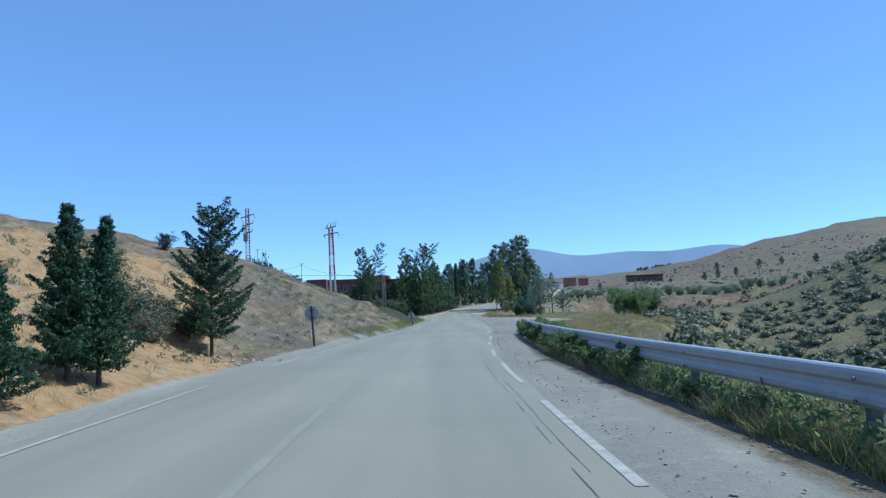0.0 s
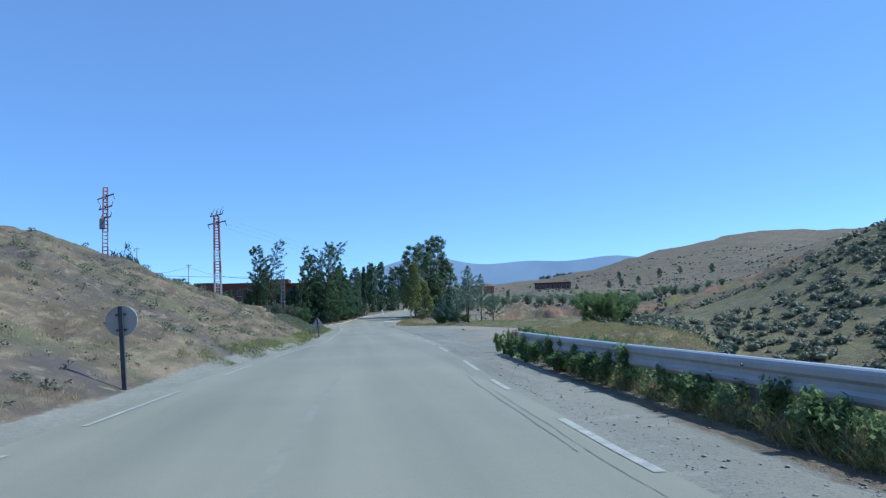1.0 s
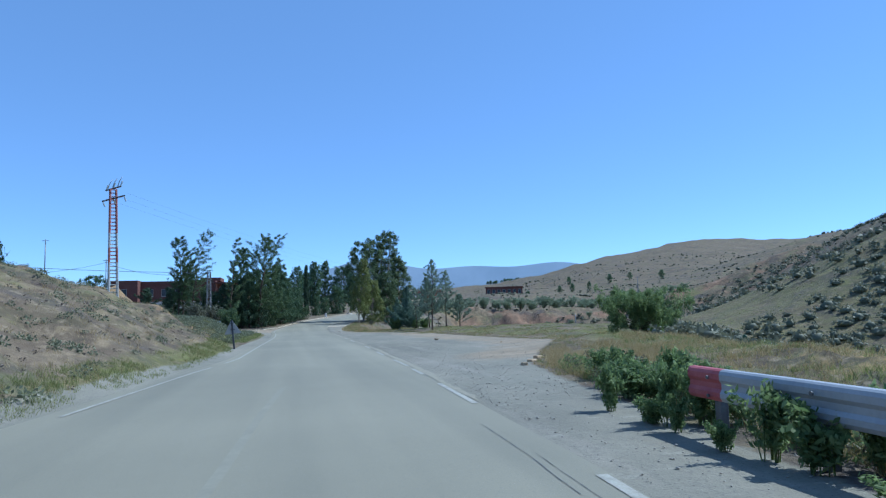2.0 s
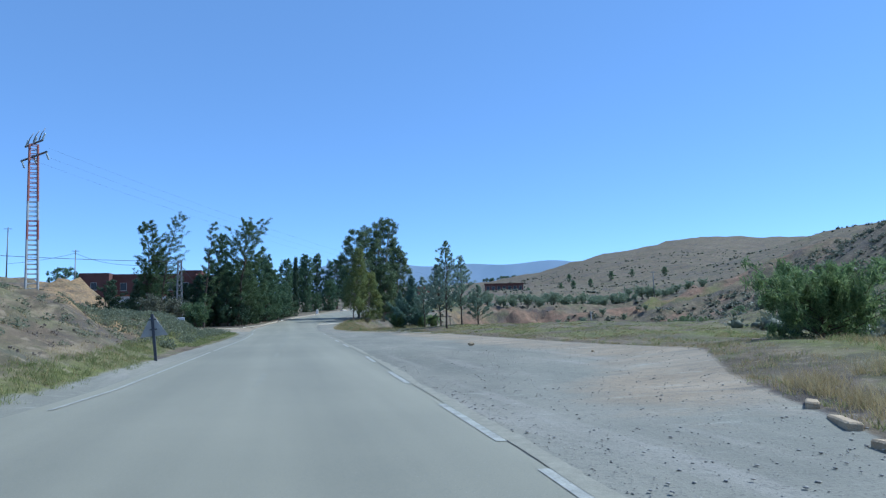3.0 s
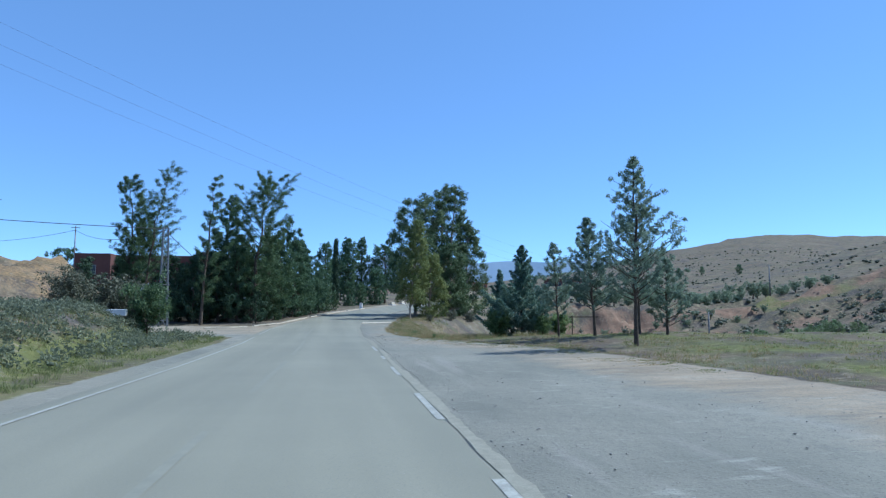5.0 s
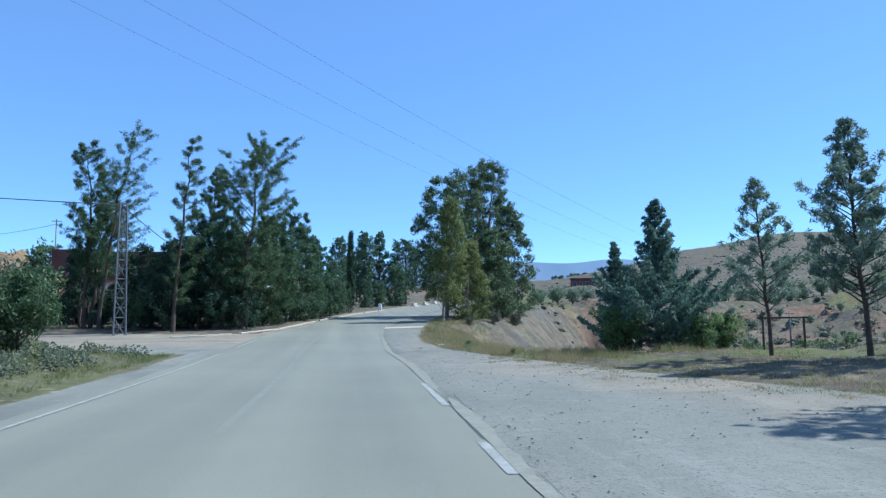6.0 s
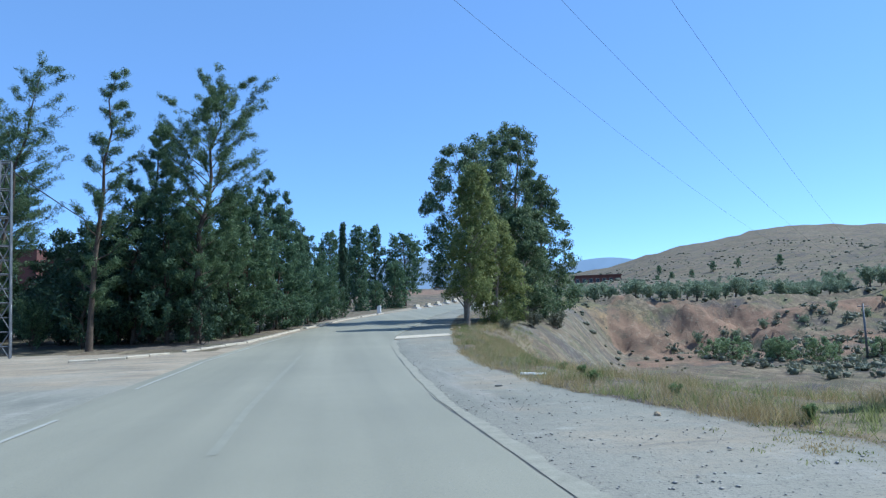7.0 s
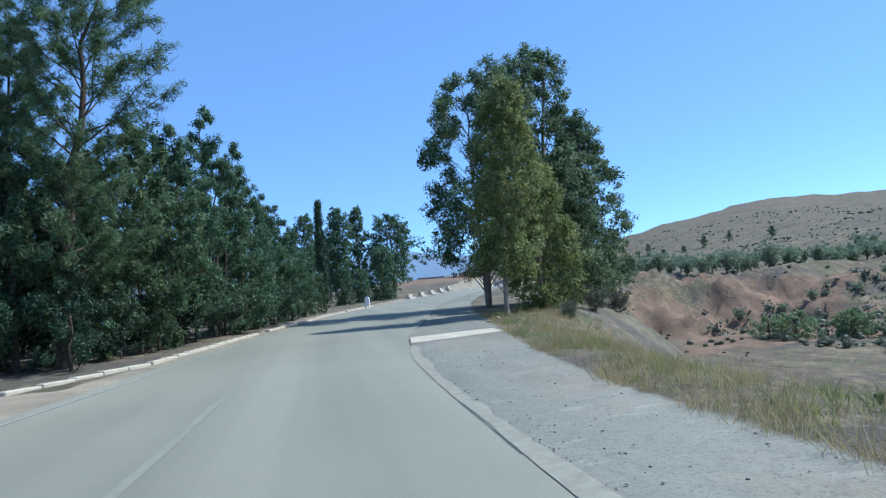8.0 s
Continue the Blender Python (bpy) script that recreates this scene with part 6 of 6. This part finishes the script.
# pale broken strip along the edge of the asphalt
def pale_strip(y0, y1, off, width, seed):
    r = np.random.RandomState(seed)
    vs, a_, b_ = [], 0.0, 0.0
    ys_ = np.arange(y0, y1, 0.16)
    for y in ys_:
        a_, b_ = 0.9 * a_ + r.normal(0, 0.004), 0.9 * b_ + r.normal(0, 0.018)
        x = float(right_line(y)) + off
        taper = min(1.0, (y - y0) / 1.5 + 0.1, (y1 - y) / 1.5 + 0.1)
        for xx in (x - width * 0.5 * taper + a_, x + width * 0.5 * taper + b_):
            vs.append((xx, y, float(road_z(y)) + 0.009))
    fs = [(2 * i, 2 * i + 1, 2 * i + 3, 2 * i + 2) for i in range(len(ys_) - 1)]
    tagged(mesh_object("worn_edge_strip", vs, fs, M_DUSTY), "pale crumbling strip along the edge of the asphalt", "road edge", "worn road edges", "structure")


pale_strip(97, 134, 0.14, 0.21, 1)
pale_strip(66, 97, 0.13, 0.19, 2)
pale_strip(40, 66, 0.13, 0.17, 3)

# whitewashed kerb, stone by stone
kerb = empty("kerb", pose(0, 0, 0), "low whitewashed concrete kerb with gaps and chipped stones", "kerb", kind="structure")
KERB = bpy.data.meshes.new("kerb_stone")
bm = box((-0.12, -0.49, -0.2), (0.12, 0.49, 0.09), 0.025)
bm.to_mesh(KERB)
bm.free()
KERB.materials.append(M_KERB)
line = [Vector((-7.2, 128.2, 0)), Vector((-6.0, 128.6, 0)), Vector((-4.6, 130.3, 0)), Vector((-3.5, 132.6, 0))] + [Vector((float(left_line(y)) - 1.05, y, 0)) for y in np.arange(136, 184, 2.0)]
need, i = 0.0, 0
for p, q in zip(line[:-1], line[1:]):
    d = (q - p).length
    while need < d:
        c = p.lerp(q, need / d)
        i += 1
        if i % 23 and rs.uniform() > 0.03:
            ob = new("kerb_stone", KERB)
            ob.parent = kerb
            ob.matrix_local = Matrix.Translation((c.x, c.y, float(land(c.x, c.y)))) @ Matrix.Rotation(-math.atan2((q - p).x, (q - p).y) + rs.normal(0, 0.012), 4, "Z")
        need += 1.0
    need -= d

# ================= distance =================
vs, fs = [], []
N = 240
rr = np.random.RandomState(3)
for i in range(N + 1):
    az = radians(-60 + 150 * i / N)
    d = 4300
    hgt = 330 + 30 * math.sin(az * 9 + 1) + 22 * math.sin(az * 21) + 10 * math.sin(az * 47 + 2) - 60 * abs(az - 0.27)
    hgt *= 0.45 + 0.55 * float(smooth(az, -0.1, 0.12))
    vs.append((d * math.sin(az), d * math.cos(az), -30))
    vs.append((d * math.sin(az), d * math.cos(az), hgt))
    vs.append(((d + 600) * math.sin(az), (d + 600) * math.cos(az), -30))
for i in range(N):
    o = 3 * i
    fs += [(o, o + 3, o + 4, o + 1), (o + 1, o + 4, o + 5, o + 2)]
# distance haze is painted into the ridge's blue colour, and a faint glow added
mh = Mat("painted_haze_mountain", 1.0, 0, 0)
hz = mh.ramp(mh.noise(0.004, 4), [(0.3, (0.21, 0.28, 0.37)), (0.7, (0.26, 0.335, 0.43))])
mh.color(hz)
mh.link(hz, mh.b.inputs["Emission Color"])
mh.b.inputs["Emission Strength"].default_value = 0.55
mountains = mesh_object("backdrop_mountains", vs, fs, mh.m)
tagged(mountains, "far mountain ridge with blue haze painted into its colour", "backdrop", kind="structure")
